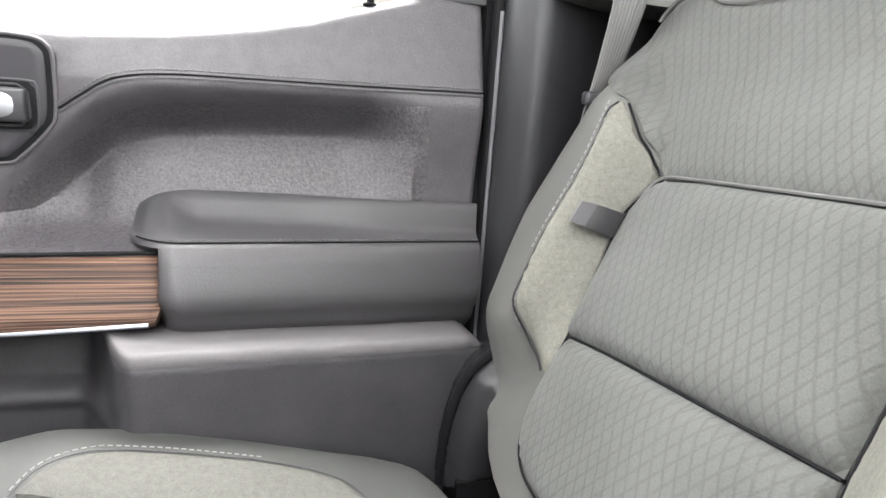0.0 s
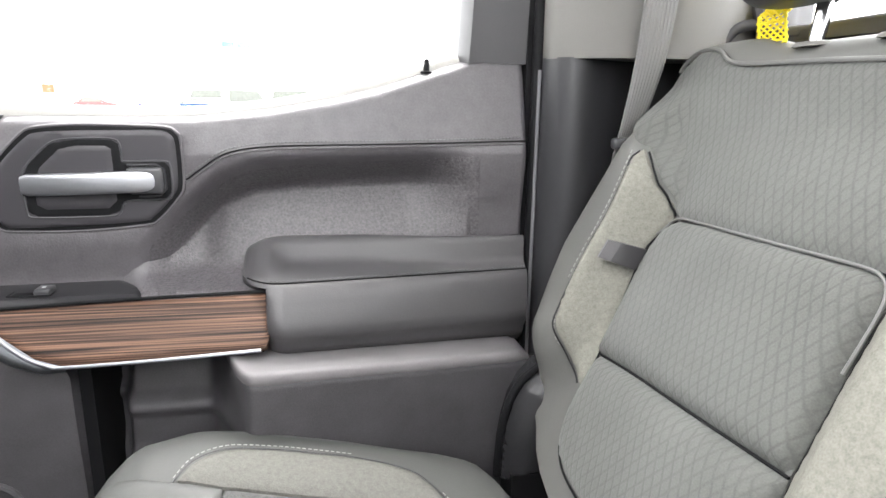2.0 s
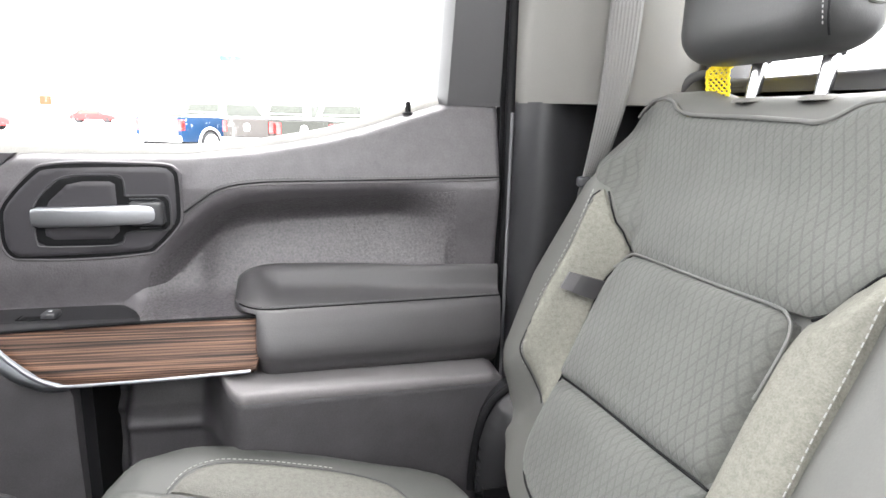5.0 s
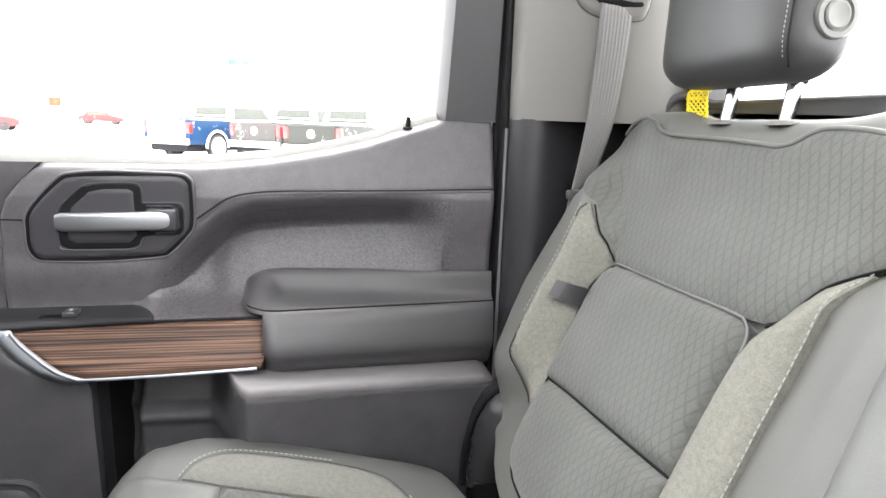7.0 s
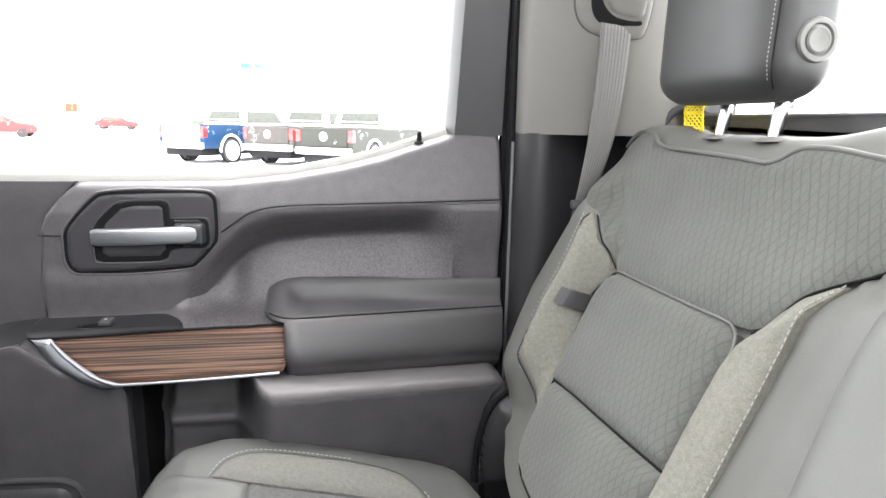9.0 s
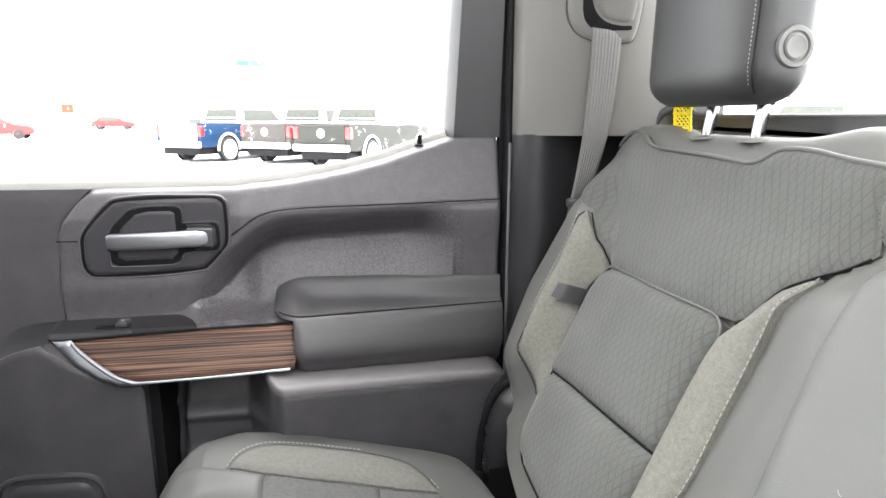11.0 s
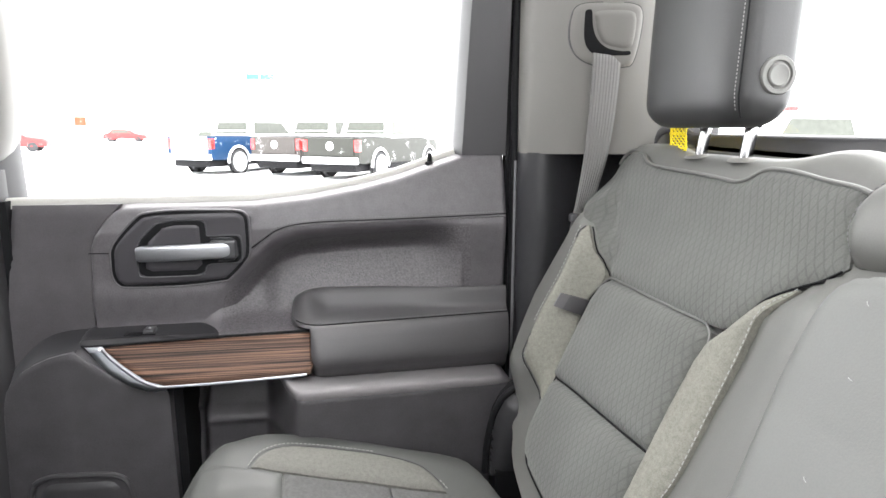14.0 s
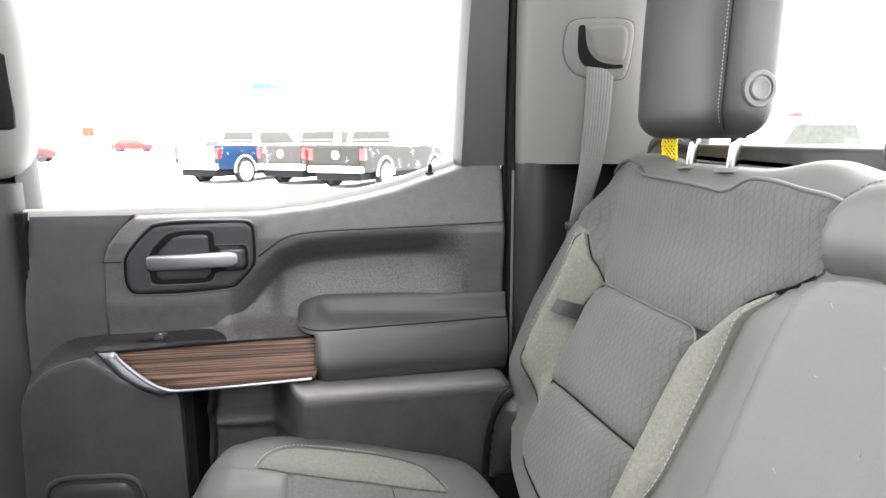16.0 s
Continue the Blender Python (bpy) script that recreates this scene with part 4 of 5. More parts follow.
# ---- rear seat, outer part ----
PROFILE_X = table([(0.40, 0.1665), (0.748, 0.351), (0.80, 0.3735), (0.92, 0.4215), (0.94, 0.4295)])
INNER_EDGE = table([(0.46, 0.256), (0.60, 0.274), (0.70, 0.286), (0.745, 0.289), (0.762, 0.285), (0.776, 0.272), (0.79, 0.262), (0.8075, 0.249), (0.8175, 0.235), (0.828, 0.217), (0.848, 0.180), (0.858, 0.160)])
YO = table([(0.454, 0.44), (0.460, 0.50), (0.466, 0.542), (0.474, 0.570), (0.485, 0.590), (0.50, 0.608), (0.52, 0.624), (0.54, 0.627), (0.565, 0.635), (0.59, 0.641), (0.62, 0.650), (0.66, 0.668), (0.70, 0.681), (0.75, 0.680), (0.80, 0.668), (0.84, 0.662), (0.88, 0.674), (0.92, 0.668), (0.955, 0.64)])


def seat_rise(y, z):
    """How far the seat back stands forward of its plain slope."""
    away = 0.055 * smoothstep(0.785, 0.85, z)
    side = smoothstep(0.585, 0.62, y)
    outer = smoothstep(0.560 + away, 0.598 + away, y) * 0.051 * smoothstep(0.545 - 0.03 * side, 0.64 - 0.025 * side, z) * (1 - smoothstep(0.82, 0.90, z))
    edge = INNER_EDGE(z)
    inner = smoothstep(edge, edge - 0.045, y) * 0.036 * (1 - smoothstep(0.83, 0.875, z)) + smoothstep(0.20, 0.15, y) * 0.012 * (1 - smoothstep(0.84, 0.90, z))
    low = 0.012 * smoothstep(0.52, 0.60, z) * math.sin(math.pi * min(1.0, max(0.0, (y - 0.29) / 0.26)))
    yo = YO(z)
    fall = -2.2 * max(0.0, y - yo) ** 1.6
    # the upper part is gently dished
    dish = -0.010 * math.sin(math.pi * min(1.0, max(0.0, (y - 0.2) / 0.42))) * smoothstep(0.80, 0.86, z)
    return outer + inner + low * 0.3 + fall + dish


def on_seat(y, z, h):
    return Vector((PROFILE_X(z) - seat_rise(y, z) - h * 0.9, y, z + h * 0.4))


seat = thing("car_seat", (0.35, 0.40, 0.45), "grey rear seat back in leatherette with diamond-quilted cloth", "car seat")
# body: side roll, top and back
rows = []
zs = list(np.linspace(0.454, 0.50, 12)) + list(np.linspace(0.51, 0.905, 36))
for z in zs:
    yo = YO(z)
    sec = [(PROFILE_X(z) - seat_rise(y, z) + 0.004 + 0.006 * smoothstep(0.62, 0.59, y) * smoothstep(0.195, 0.215, y), y, z) for y in np.linspace(0.105, yo, 44)]
    x0 = sec[-1][0]
    r = 0.026
    bulge = 0.002 * math.exp(-((z - 0.52) / 0.025) ** 2)
    for a in np.linspace(0.15, math.pi / 2, 9):
        sec.append((x0 + r * 1.25 * (1 - math.cos(a)), yo + (r + bulge) * math.sin(a), z))
    xb = PROFILE_X(z) + 0.085
    sec += [(x0 + (xb - x0) * 0.6 + 0.01, yo + r + bulge + 0.002, z), (xb, yo + r - 0.004, z), (xb + 0.004, yo - 0.03, z), (xb + 0.004, 0.105, z)]
    rows.append(sec)


def crown(y):
    """Height of the seat's top above the seam, across y."""
    return 0.010 * smoothstep(0.55, 0.61, y) + 0.014 * math.exp(-((y - 0.255) / 0.06) ** 2)


last = rows[-1]
for k, (dx, dz) in enumerate([(0.007, 0.013), (0.016, 0.021), (0.029, 0.028), (0.044, 0.032), (0.060, 0.032), (0.074, 0.026)]):
    sec = []
    for j, (x, y, z) in enumerate(last):
        front_share = max(0.0, 1 - max(0.0, x - (PROFILE_X(z) - 0.02)) / 0.105)
        squeeze = 1 - 0.045 * (k / 5) ** 2 * smoothstep(0.45, 0.66, y)
        sec.append((x + dx * front_share, y * squeeze, z + dz + crown(y) * min(1.0, (k + 1) / 3)))
    rows.append(sec)
body = part("body", loft(rows), LEATHER, seat, "grey leatherette seat shell")

UPPER = [(0.682, 0.921), (0.665, 0.932), (0.640, 0.936), (0.615, 0.932), (0.598, 0.922), (0.575, 0.9165), (0.55, 0.915), (0.46, 0.913), (0.40, 0.9105), (0.378, 0.9095), (0.360, 0.9135), (0.342, 0.9235), (0.325, 0.927), (0.29, 0.9265), (0.245, 0.922), (0.205, 0.9195), (0.190, 0.917),
         (0.190, 0.900), (0.185, 0.878), (0.170, 0.857), (0.180, 0.848), (0.218, 0.828), (0.245, 0.811), (0.259, 0.793), (0.270, 0.776), (0.287, 0.767), (0.312, 0.7650), (0.382, 0.763), (0.51, 0.758), (0.550, 0.7545),
         (0.5625, 0.763), (0.569, 0.777), (0.578, 0.790), (0.590, 0.803), (0.605, 0.8145), (0.622, 0.8265), (0.650, 0.838), (0.682, 0.848), (0.694, 0.862), (0.698, 0.88), (0.694, 0.905)]
part("upper_cloth", pad(UPPER, on_seat, 0.007, 0.006, 0.022, 0.014, sharp=True), CLOTH, seat, "diamond-quilted grey cloth")
INSERT = [(0.549, 0.7535), (0.50, 0.758), (0.382, 0.7622), (0.315, 0.7640), (0.298, 0.759), (0.2905, 0.745), (0.2875, 0.70), (0.2835, 0.66), (0.281, 0.632), (0.40, 0.6235), (0.48, 0.6165), (0.5525, 0.607), (0.558, 0.64), (0.566, 0.69), (0.568, 0.72), (0.563, 0.742)]
part("upper_insert", pad(INSERT, on_seat, 0.006, 0.014, 0.026, 0.016, sharp=True), CLOTH, seat, "raised diamond-quilted insert")
LOWER_LINE = [(0.5470, 0.6055), (0.48, 0.614), (0.40, 0.621), (0.281, 0.6295), (0.275, 0.60), (0.268, 0.56), (0.264, 0.52), (0.268, 0.503), (0.280, 0.498), (0.38, 0.498), (0.44, 0.499), (0.49, 0.501), (0.512, 0.506), (0.527, 0.515), (0.5375, 0.530), (0.543, 0.548), (0.5455, 0.567)]
part("lower_insert", pad(LOWER_LINE, on_seat, 0.007, 0.014, 0.026, 0.016, sharp=True), CLOTH, seat, "raised diamond-quilted insert")
# seam lines drawn as black tubes, which add shade to the creases between pads
SHADED_CREASES = ([(0.553, 0.7545), (0.563, 0.742), (0.569, 0.72), (0.567, 0.69), (0.559, 0.64), (0.5525, 0.607), (0.5475, 0.567), (0.545, 0.548), (0.5395, 0.529), (0.5285, 0.513), (0.5125, 0.5035), (0.49, 0.4985), (0.44, 0.4965), (0.36, 0.4955)],
           [(0.616, 0.8215), (0.5985, 0.8080), (0.5848, 0.7955), (0.5750, 0.7815), (0.5680, 0.7670), (0.560, 0.7575)],
           [(0.550, 0.606), (0.48, 0.6152), (0.40, 0.6222), (0.281, 0.6308)],
           [(0.287, 0.745), (0.2845, 0.70), (0.2805, 0.66), (0.2775, 0.632), (0.2715, 0.60), (0.2645, 0.56)],
           [(0.2825, 0.7655), (0.269, 0.775), (0.2605, 0.7915), (0.247, 0.8095), (0.222, 0.8255), (0.199, 0.8375), (0.175, 0.8525)])
for line in SHADED_CREASES:
    part("seam", tube([on_seat(y, z, 0.0008) for y, z in curve(line, 0.006)], 0.0013, 6), BLACK, seat)
part("insert_rim", tube([on_seat(y, z, 0.004) for y, z in curve([(0.566, 0.735), (0.55, 0.7545), (0.50, 0.759), (0.382, 0.7632), (0.315, 0.765), (0.300, 0.7615), (0.2925, 0.753), (0.2890, 0.735), (0.2875, 0.70)], 0.006)], 0.0015, 6), PIPING, seat)
BOLSTER = [(0.622, 0.824), (0.606, 0.812), (0.592, 0.801), (0.581, 0.788), (0.572, 0.773), (0.566, 0.757), (0.566, 0.745), (0.571, 0.725), (0.569, 0.69), (0.561, 0.64), (0.5535, 0.605), (0.5485, 0.569), (0.558, 0.571), (0.568, 0.577), (0.577, 0.586), (0.584, 0.599), (0.590, 0.616), (0.597, 0.640), (0.604, 0.67), (0.610, 0.70), (0.610, 0.735), (0.610, 0.77), (0.612, 0.795), (0.617, 0.812)]
part("outer_bolster", pad(BOLSTER, lambda y, z, h: on_seat(y, z, h + 0.0015), 0.006, 0.008, 0.018, 0.012, sharp=True), HEATHER, seat, "light heather cloth side bolster")
INNER_STRIP = [(0.284, 0.762), (0.272, 0.772), (0.2625, 0.790), (0.249, 0.8075), (0.226, 0.8225), (0.215, 0.8265), (0.210, 0.81), (0.208, 0.78), (0.207, 0.75), (0.204, 0.72), (0.200, 0.69), (0.197, 0.665), (0.198, 0.645), (0.206, 0.62), (0.222, 0.59), (0.245, 0.56), (0.255, 0.50), (0.259, 0.51), (0.2655, 0.56), (0.2725, 0.60), (0.2785, 0.632), (0.281, 0.66), (0.285, 0.70), (0.288, 0.745)]
part("inner_bolster", pad(INNER_STRIP, on_seat, 0.006, 0.008, 0.018, 0.012, sharp=True), HEATHER, seat, "light heather cloth side bolster")
part("piping", tube([on_seat(y, z, 0.005) for y, z in curve([(0.688, 0.912)] + UPPER[:17] + [(0.178, 0.914)], 0.006)], 0.0023, 8), PIPING, seat, "grey welt along the top")
part("stitching", stitches([on_seat(y + 0.005, z, 0.005) for y, z in [(0.620, 0.822), (0.613, 0.795), (0.611, 0.77), (0.611, 0.735), (0.610, 0.70), (0.606, 0.67)]], 0.0042, 0.0028, 0.0007), THREAD, seat, "pale thread")
part("bolster_seam", tube([on_seat(y + 0.001, z, 0.003) for y, z in curve([(0.620, 0.822), (0.613, 0.795), (0.611, 0.77), (0.611, 0.735), (0.610, 0.70), (0.605, 0.67), (0.598, 0.640), (0.591, 0.616), (0.585, 0.599), (0.578, 0.585), (0.569, 0.576), (0.557, 0.569)], 0.006)], 0.0011, 6), RUBBER, seat)
part("stitching", stitches([on_seat(y + 0.003, z, 0.001) for y, z in [(0.601, 0.655), (0.596, 0.635), (0.590, 0.614), (0.584, 0.598), (0.577, 0.584), (0.568, 0.575), (0.556, 0.568)]], 0.0042, 0.0026, 0.0007), THREAD, seat, "pale thread")
part("stitching", stitches([on_seat(y, z, 0.003) for y, z in [(0.214, 0.827), (0.209, 0.81), (0.206, 0.78), (0.205, 0.75), (0.202, 0.72), (0.198, 0.69), (0.195, 0.665), (0.196, 0.645), (0.204, 0.618), (0.220, 0.588)]], 0.0036, 0.0025, 0.0006), THREAD, seat, "pale thread")
# fastening tab in the side seam
tab_root, tab_tip = Vector((0.322, 0.566, 0.7085)), Vector((0.281, 0.5755, 0.7205))
across = Vector((0.48, 0.0, 0.88)).normalized() * 0.0128
rows = []
for k in np.linspace(0, 1, 9):
    c = tab_root.lerp(tab_tip, k) + Vector((-0.004, -0.004, 0.002)) * math.sin(math.pi * k)
    w = across * (1.0 - 0.16 * k)
    back = Vector((0.0016, 0.0032, 0.0))
    rows.append([c - w - back, c - w, c - w * 0.5 - back * 0.4, c + w * 0.5 - back * 0.4, c + w, c + w - back])
part("seam_tab", loft(rows[:6]), PLASTIC, seat, "dark cloth tab")
part("tab_clip", loft(rows[5:]), ARM_LEATHER, seat, "glossy grey tab clip")
part("tab_edge", tube([rows[-1][1], rows[-1][2], rows[-1][3], rows[-1][4]], 0.0011, 6), SEAL, seat, "pale tab edge")
# recliner cover at the seat's foot
COVER = [(0.268, 0.563), (0.240, 0.549), (0.220, 0.532), (0.2065, 0.507), (0.1985, 0.476), (0.194, 0.445), (0.192, 0.40), (0.30, 0.40), (0.32, 0.50), (0.30, 0.56)]
cover = thing("recliner_cover", (0.24, 0.63, 0.12), "dark plastic cover beside the seat hinge", "seat hinge cover")
part("shell", pad(COVER, lambda x, z, h: Vector((x, 0.640 - h, z)), 0.006, 0.03, 0.035, 0.04, sharp=True), COVER_PLASTIC, cover)
part("rim", tube([(x - 0.004, 0.642, z + 0.003) for x, z in curve(COVER[:7], 0.008)], 0.005, 8), BLACK, cover)
part("bracket", box(0.20, 0.30, 0.612, 0.66, 0.10, 0.42), BLACK, cover, smooth=False)

# head restraint
rest = thing("head_restraint", (0.455, 0.47, 0.935), "dark grey leatherette head restraint on two chrome posts", "head restraint")
HY = 0.484


def rest_rows(cx, cy, wide, deep, z0, z1, lean):
    rows = []
    for s in (1 - np.cos(np.linspace(0, math.pi, 30))) / 2:
        z = z0 + (z1 - z0) * s
        e = min(s, 1 - s) / 0.15
        k = math.sqrt(max(0.0, 1 - (1 - min(1.0, e)) ** 2)) if e < 1 else 1.0
        hw, hd = wide / 2 - 0.040 * (1 - k), deep / 2 - 0.030 * (1 - k)
        sec = []
        for a in np.linspace(0, 2 * math.pi, 44, endpoint=False):
            ca, sa = math.cos(a), math.sin(a)
            x = cx + lean * (z - z0) + hd * math.copysign(abs(ca) ** 0.55, ca)
            y = cy + hw * math.copysign(abs(sa) ** 0.42, sa)
            if ca < 0:
                x -= 0.006 * math.sin(math.pi * s) * (1 - ((y - cy) / hw) ** 2)
            sec.append((x, y, z))
        rows.append(sec)
    return rows


part("cushion", loft(rest_rows(0.4425, HY, 0.236, 0.088, 0.972, 1.215, 0.03)), LEATHER_DARK, rest)
side_y = HY - 0.118
foot = [(0.4095, 0.0045, 0.998), (0.4120, 0.0055, 0.990), (0.4165, 0.0085, 0.983)]
part("stitching", stitches([(0.4045 + 0.03 * (z - 0.975), side_y + 0.008, z) for z in np.linspace(1.195, 1.010, 12)] + [(x - 0.002, side_y + dy + 0.004, z - 0.001) for x, dy, z in foot[:2]], 0.0023, 0.0020, 0.0005), THREAD, rest, "pale thread")
part("side_seam", tube([(0.4075 + 0.03 * (z - 0.975), side_y + 0.0045, z) for z in np.linspace(1.195, 1.008, 14)] + [(x, side_y + dy, z) for x, dy, z in foot], 0.0011, 6), BLACK, rest)
button = part("release_button", disc((0.4500, side_y + 0.004, 1.029), (0, -1, 0.0), 0.0215, 0.007, 40, ((1.0, 0.0), (1.0, 0.75), (0.93, 1.0), (0.74, 1.0), (0.68, 0.7), (0.0, 0.7))), LEATHER, rest, "round grey release button")
part("button_cap", disc((0.4500, side_y - 0.0005, 1.029), (0, -1, 0.0), 0.0130, 0.0030, 32, ((1.0, 0.0), (1.0, 0.6), (0.85, 1.0), (0.6, 0.7), (0.0, 0.5))), LEATHER, button)
for y in (0.417, 0.515):
    part("post", tube([(0.4545, y, 0.915), (0.4565, y, 0.94), (0.4595, y, 0.965), (0.4630, y, 0.99)], 0.0076, 18), POLISHED, rest, "polished steel post")
    part("post_collar", disc((0.4545, y - 0.001, 0.9322), (-0.06, 0, 1), 0.0160, 0.006, 28, ((1.25, 0.0), (1.22, 0.35), (1.08, 0.65), (0.6, 0.8), (0.0, 0.8))), TRIM, rest, "grey oval collar")
    part("post_socket", soft_box(0.455, 0.470, y - 0.008, y + 0.008, 0.9715, 0.980, 0.003), RUBBER, rest)

# yellow net strap behind the head restraint
strap = thing("tether_strap", (0.462, 0.60, 0.94), "bright yellow woven net strap over the seat back", "strap")
net = []
path = [(0.459, 0.940), (0.4615, 0.956), (0.465, 0.971), (0.480, 0.985), (0.494, 1.03), (0.497, 1.08)]
pl = curve(path, 0.004)
runs = np.r_[0, np.cumsum(np.linalg.norm(np.diff(pl, axis=0), axis=1))]
at = lambda s, y: (np.interp(s, runs, pl[:, 0]), y + 0.45 * min(0.05, max(0.0, np.interp(s, runs, pl[:, 1]) - 0.942)), np.interp(s, runs, pl[:, 1]))
Y0, Y1 = 0.561, 0.603
for k in range(9):
    y = Y0 + (Y1 - Y0) * k / 8
    net.append(tube([at(s, y + 0.0026 * math.sin(s * 850 + k * math.pi)) for s in np.arange(0, runs[-1], 0.0016)], 0.0012, 5))
for s in np.arange(0.003, runs[-1], 0.0203):
    net.append(tube([at(s, Y0 - 0.001), at(s + 0.001, (Y0 + Y1) / 2), at(s, Y1 + 0.001)], 0.0013, 5))
part("net", join(*net), YELLOW, strap)
for y in (Y0, Y1):
    part("edge_band", tube([at(s, y) for s in np.arange(0, runs[-1], 0.004)], 0.0016, 6), YELLOW, strap)

# ---- rear seat, centre and far part ----
centre = thing("centre_seat", (0.35, -0.2, 0.45), "grey leatherette centre seat back with folded armrest", "car seat")
rows = []
for x, z in [(0.19, 0.42), (0.247, 0.55), (0.302, 0.655), (0.351, 0.748), (0.385, 0.83), (0.412, 0.90), (0.423, 0.930), (0.436, 0.948), (0.455, 0.957), (0.48, 0.955), (0.50, 0.945)]:
    rows.append([(x + (0.004 if abs(y) > 0.7 else 0), y, z) for y in np.linspace(0.100, -0.72, 30)] + [(x + 0.07 if z < 0.93 else 0.505, y, z - 0.004) for y in (-0.72, 0.100)])
part("body", loft(rows), LEATHER, centre)


def on_centre(y, z, h):
    return Vector((PROFILE_X(z) - 0.006 - h * 0.9, y, z + h * 0.4))


UPC = [(0.132, 0.9385), (0.152, 0.932), (0.170, 0.919), (0.179, 0.901), (0.177, 0.879), (0.161, 0.859), (0.12, 0.862), (0.0, 0.866), (-0.16, 0.866), (-0.165, 0.91), (-0.15, 0.938), (0.0, 0.9395), (0.10, 0.9395)]
part("upper_roll", pad(UPC, lambda y, z, h: on_centre(y, z, h + 0.004), 0.008, 0.022, 0.03, 0.02, sharp=True), LEATHER, centre, "padded grey leatherette roll")
part("roll_seam", stitches([on_centre(y, z, 0.0185) for y, z in [(0.128, 0.9345), (0.147, 0.928), (0.163, 0.916), (0.171, 0.900), (0.169, 0.881), (0.155, 0.864)]], 0.0032, 0.0022, 0.0006), DARK_THREAD, centre, "pale thread")
ARM = [(0.075, 0.857), (0.098, 0.854), (0.114, 0.849), (0.125, 0.841), (0.132, 0.829), (0.136, 0.812), (0.1375, 0.79), (0.137, 0.765), (0.1335, 0.740), (0.128, 0.712), (0.122, 0.685), (0.116, 0.65), (0.111, 0.60), (0.105, 0.52), (0.10, 0.45), (-0.13, 0.45), (-0.135, 0.60), (-0.14, 0.80), (-0.12, 0.85), (-0.05, 0.858), (0.02, 0.8585)]
part("folding_armrest", pad(ARM, lambda y, z, h: on_centre(y, z, h + 0.035), 0.005, 0.022, 0.024, 0.05, sharp=True), ARM_PALE, centre, "folded-up padded armrest")
fluff = random.Random(4)
for y, z in ((0.081, 0.852), (0.020, 0.828), (0.037, 0.867), (0.058, 0.740), (0.066, 0.806), (0.01, 0.775), (0.045, 0.70), (-0.02, 0.80)):
    p0, ang = on_centre(y, z - 0.022, 0.0582), fluff.uniform(0, 3.1)
    p1 = on_centre(y + 0.004 * math.cos(ang), z - 0.022 + 0.004 * math.sin(ang), 0.0582)
    part("lint", tube([p0, (p0 + p1) / 2 + Vector((-0.0006, 0, 0)), p1], 0.00035, 5), THREAD, centre, "pale thread of lint")
centre_rest = thing("head_restraint", (0.46, 0.04, 0.935), "low dark grey centre head restraint", "head restraint")
part("cushion", loft(rest_rows(0.452, 0.052, 0.23, 0.075, 0.945, 1.03, 0.03)), LEATHER_DARK, centre_rest)

# ---- seat cushion ----
cushion = thing("rear_seat_cushion", (0.0, 0.38, 0.30), "grey leatherette rear seat cushion with cloth panels", "car seat cushion")
TOPZ = table([(-0.26, 0.492), (-0.235, 0.508), (-0.205, 0.5165), (-0.155, 0.519), (-0.11, 0.514), (-0.008, 0.494), (0.056, 0.478), (0.159, 0.456), (0.26, 0.440)])
EDGE_Y = table([(-0.262, 0.44), (-0.250, 0.505), (-0.235, 0.54), (-0.21, 0.570), (-0.17, 0.592), (-0.12, 0.594), (0.10, 0.590), (0.14, 0.578), (0.165, 0.545), (0.19, 0.50), (0.22, 0.46)])


def cushion_z(x, y):
    z = TOPZ(x)
    z += 0.010 * math.exp(-((y - 0.565) / 0.045) ** 2) - 0.012 * smoothstep(0.535, 0.48, y)
    return z - 0.004


def on_cushion(x, y, h):
    return Vector((x, y, cushion_z(x, y) + h))


rows = []
for x in list(np.linspace(-0.262, -0.20, 10)) + list(np.linspace(-0.185, 0.215, 30)):
    e = EDGE_Y(x)
    sec = [(x, y, cushion_z(x, y) - 0.005 * smoothstep(0.56, 0.54, y)) for y in np.linspace(-0.05, e, 30)]
    z0 = sec[-1][2]
    for a in np.linspace(0.2, math.pi / 2, 7):
        sec.append((x - 0.012 * (1 if x < -0.2 else 0) * math.sin(a), e + 0.022 * math.sin(a), z0 - 0.03 * (1 - math.cos(a))))
    sec += [(x, e + 0.022, 0.40), (x, e - 0.01, 0.36), (x, -0.05, 0.36)]
    rows.append(sec)
nose = [[(x - d, y, zz if zz < 0.42 else z - drop) for x, y, z in rows[0] for zz in (z,)] for d, drop in ((0.016, 0.075), (0.013, 0.04), (0.008, 0.016))]
part("body", loft(nose + rows), SHADED_HIDE, cushion)
part("base", soft_box(-0.22, 0.24, -0.60, 0.57, 0.10, 0.365, 0.02), BLACK, cushion, "black seat base")
SIDE = [(-0.166, 0.5185), (-0.156, 0.534), (-0.144, 0.546), (-0.128, 0.5545), (-0.112, 0.5575), (-0.07, 0.5605), (-0.03, 0.560), (0.003, 0.5595), (0.040, 0.557), (0.067, 0.5485), (0.0855, 0.531), (0.099, 0.514), (0.103, 0.5085), (0.063, 0.508), (0.021, 0.5075), (-0.05, 0.508), (-0.09, 0.509), (-0.123, 0.511), (-0.150, 0.5155)]
part("side_panel", pad(SIDE, on_cushion, 0.005, 0.003, 0.008, 0.008, sharp=True), SHADED_HEATHER, cushion, "light heather cloth panel")
EDGING = [(-0.170, 0.5185), (-0.160, 0.536), (-0.147, 0.549), (-0.130, 0.5585), (-0.112, 0.5615), (-0.07, 0.5645), (-0.03, 0.564), (0.003, 0.5635)]
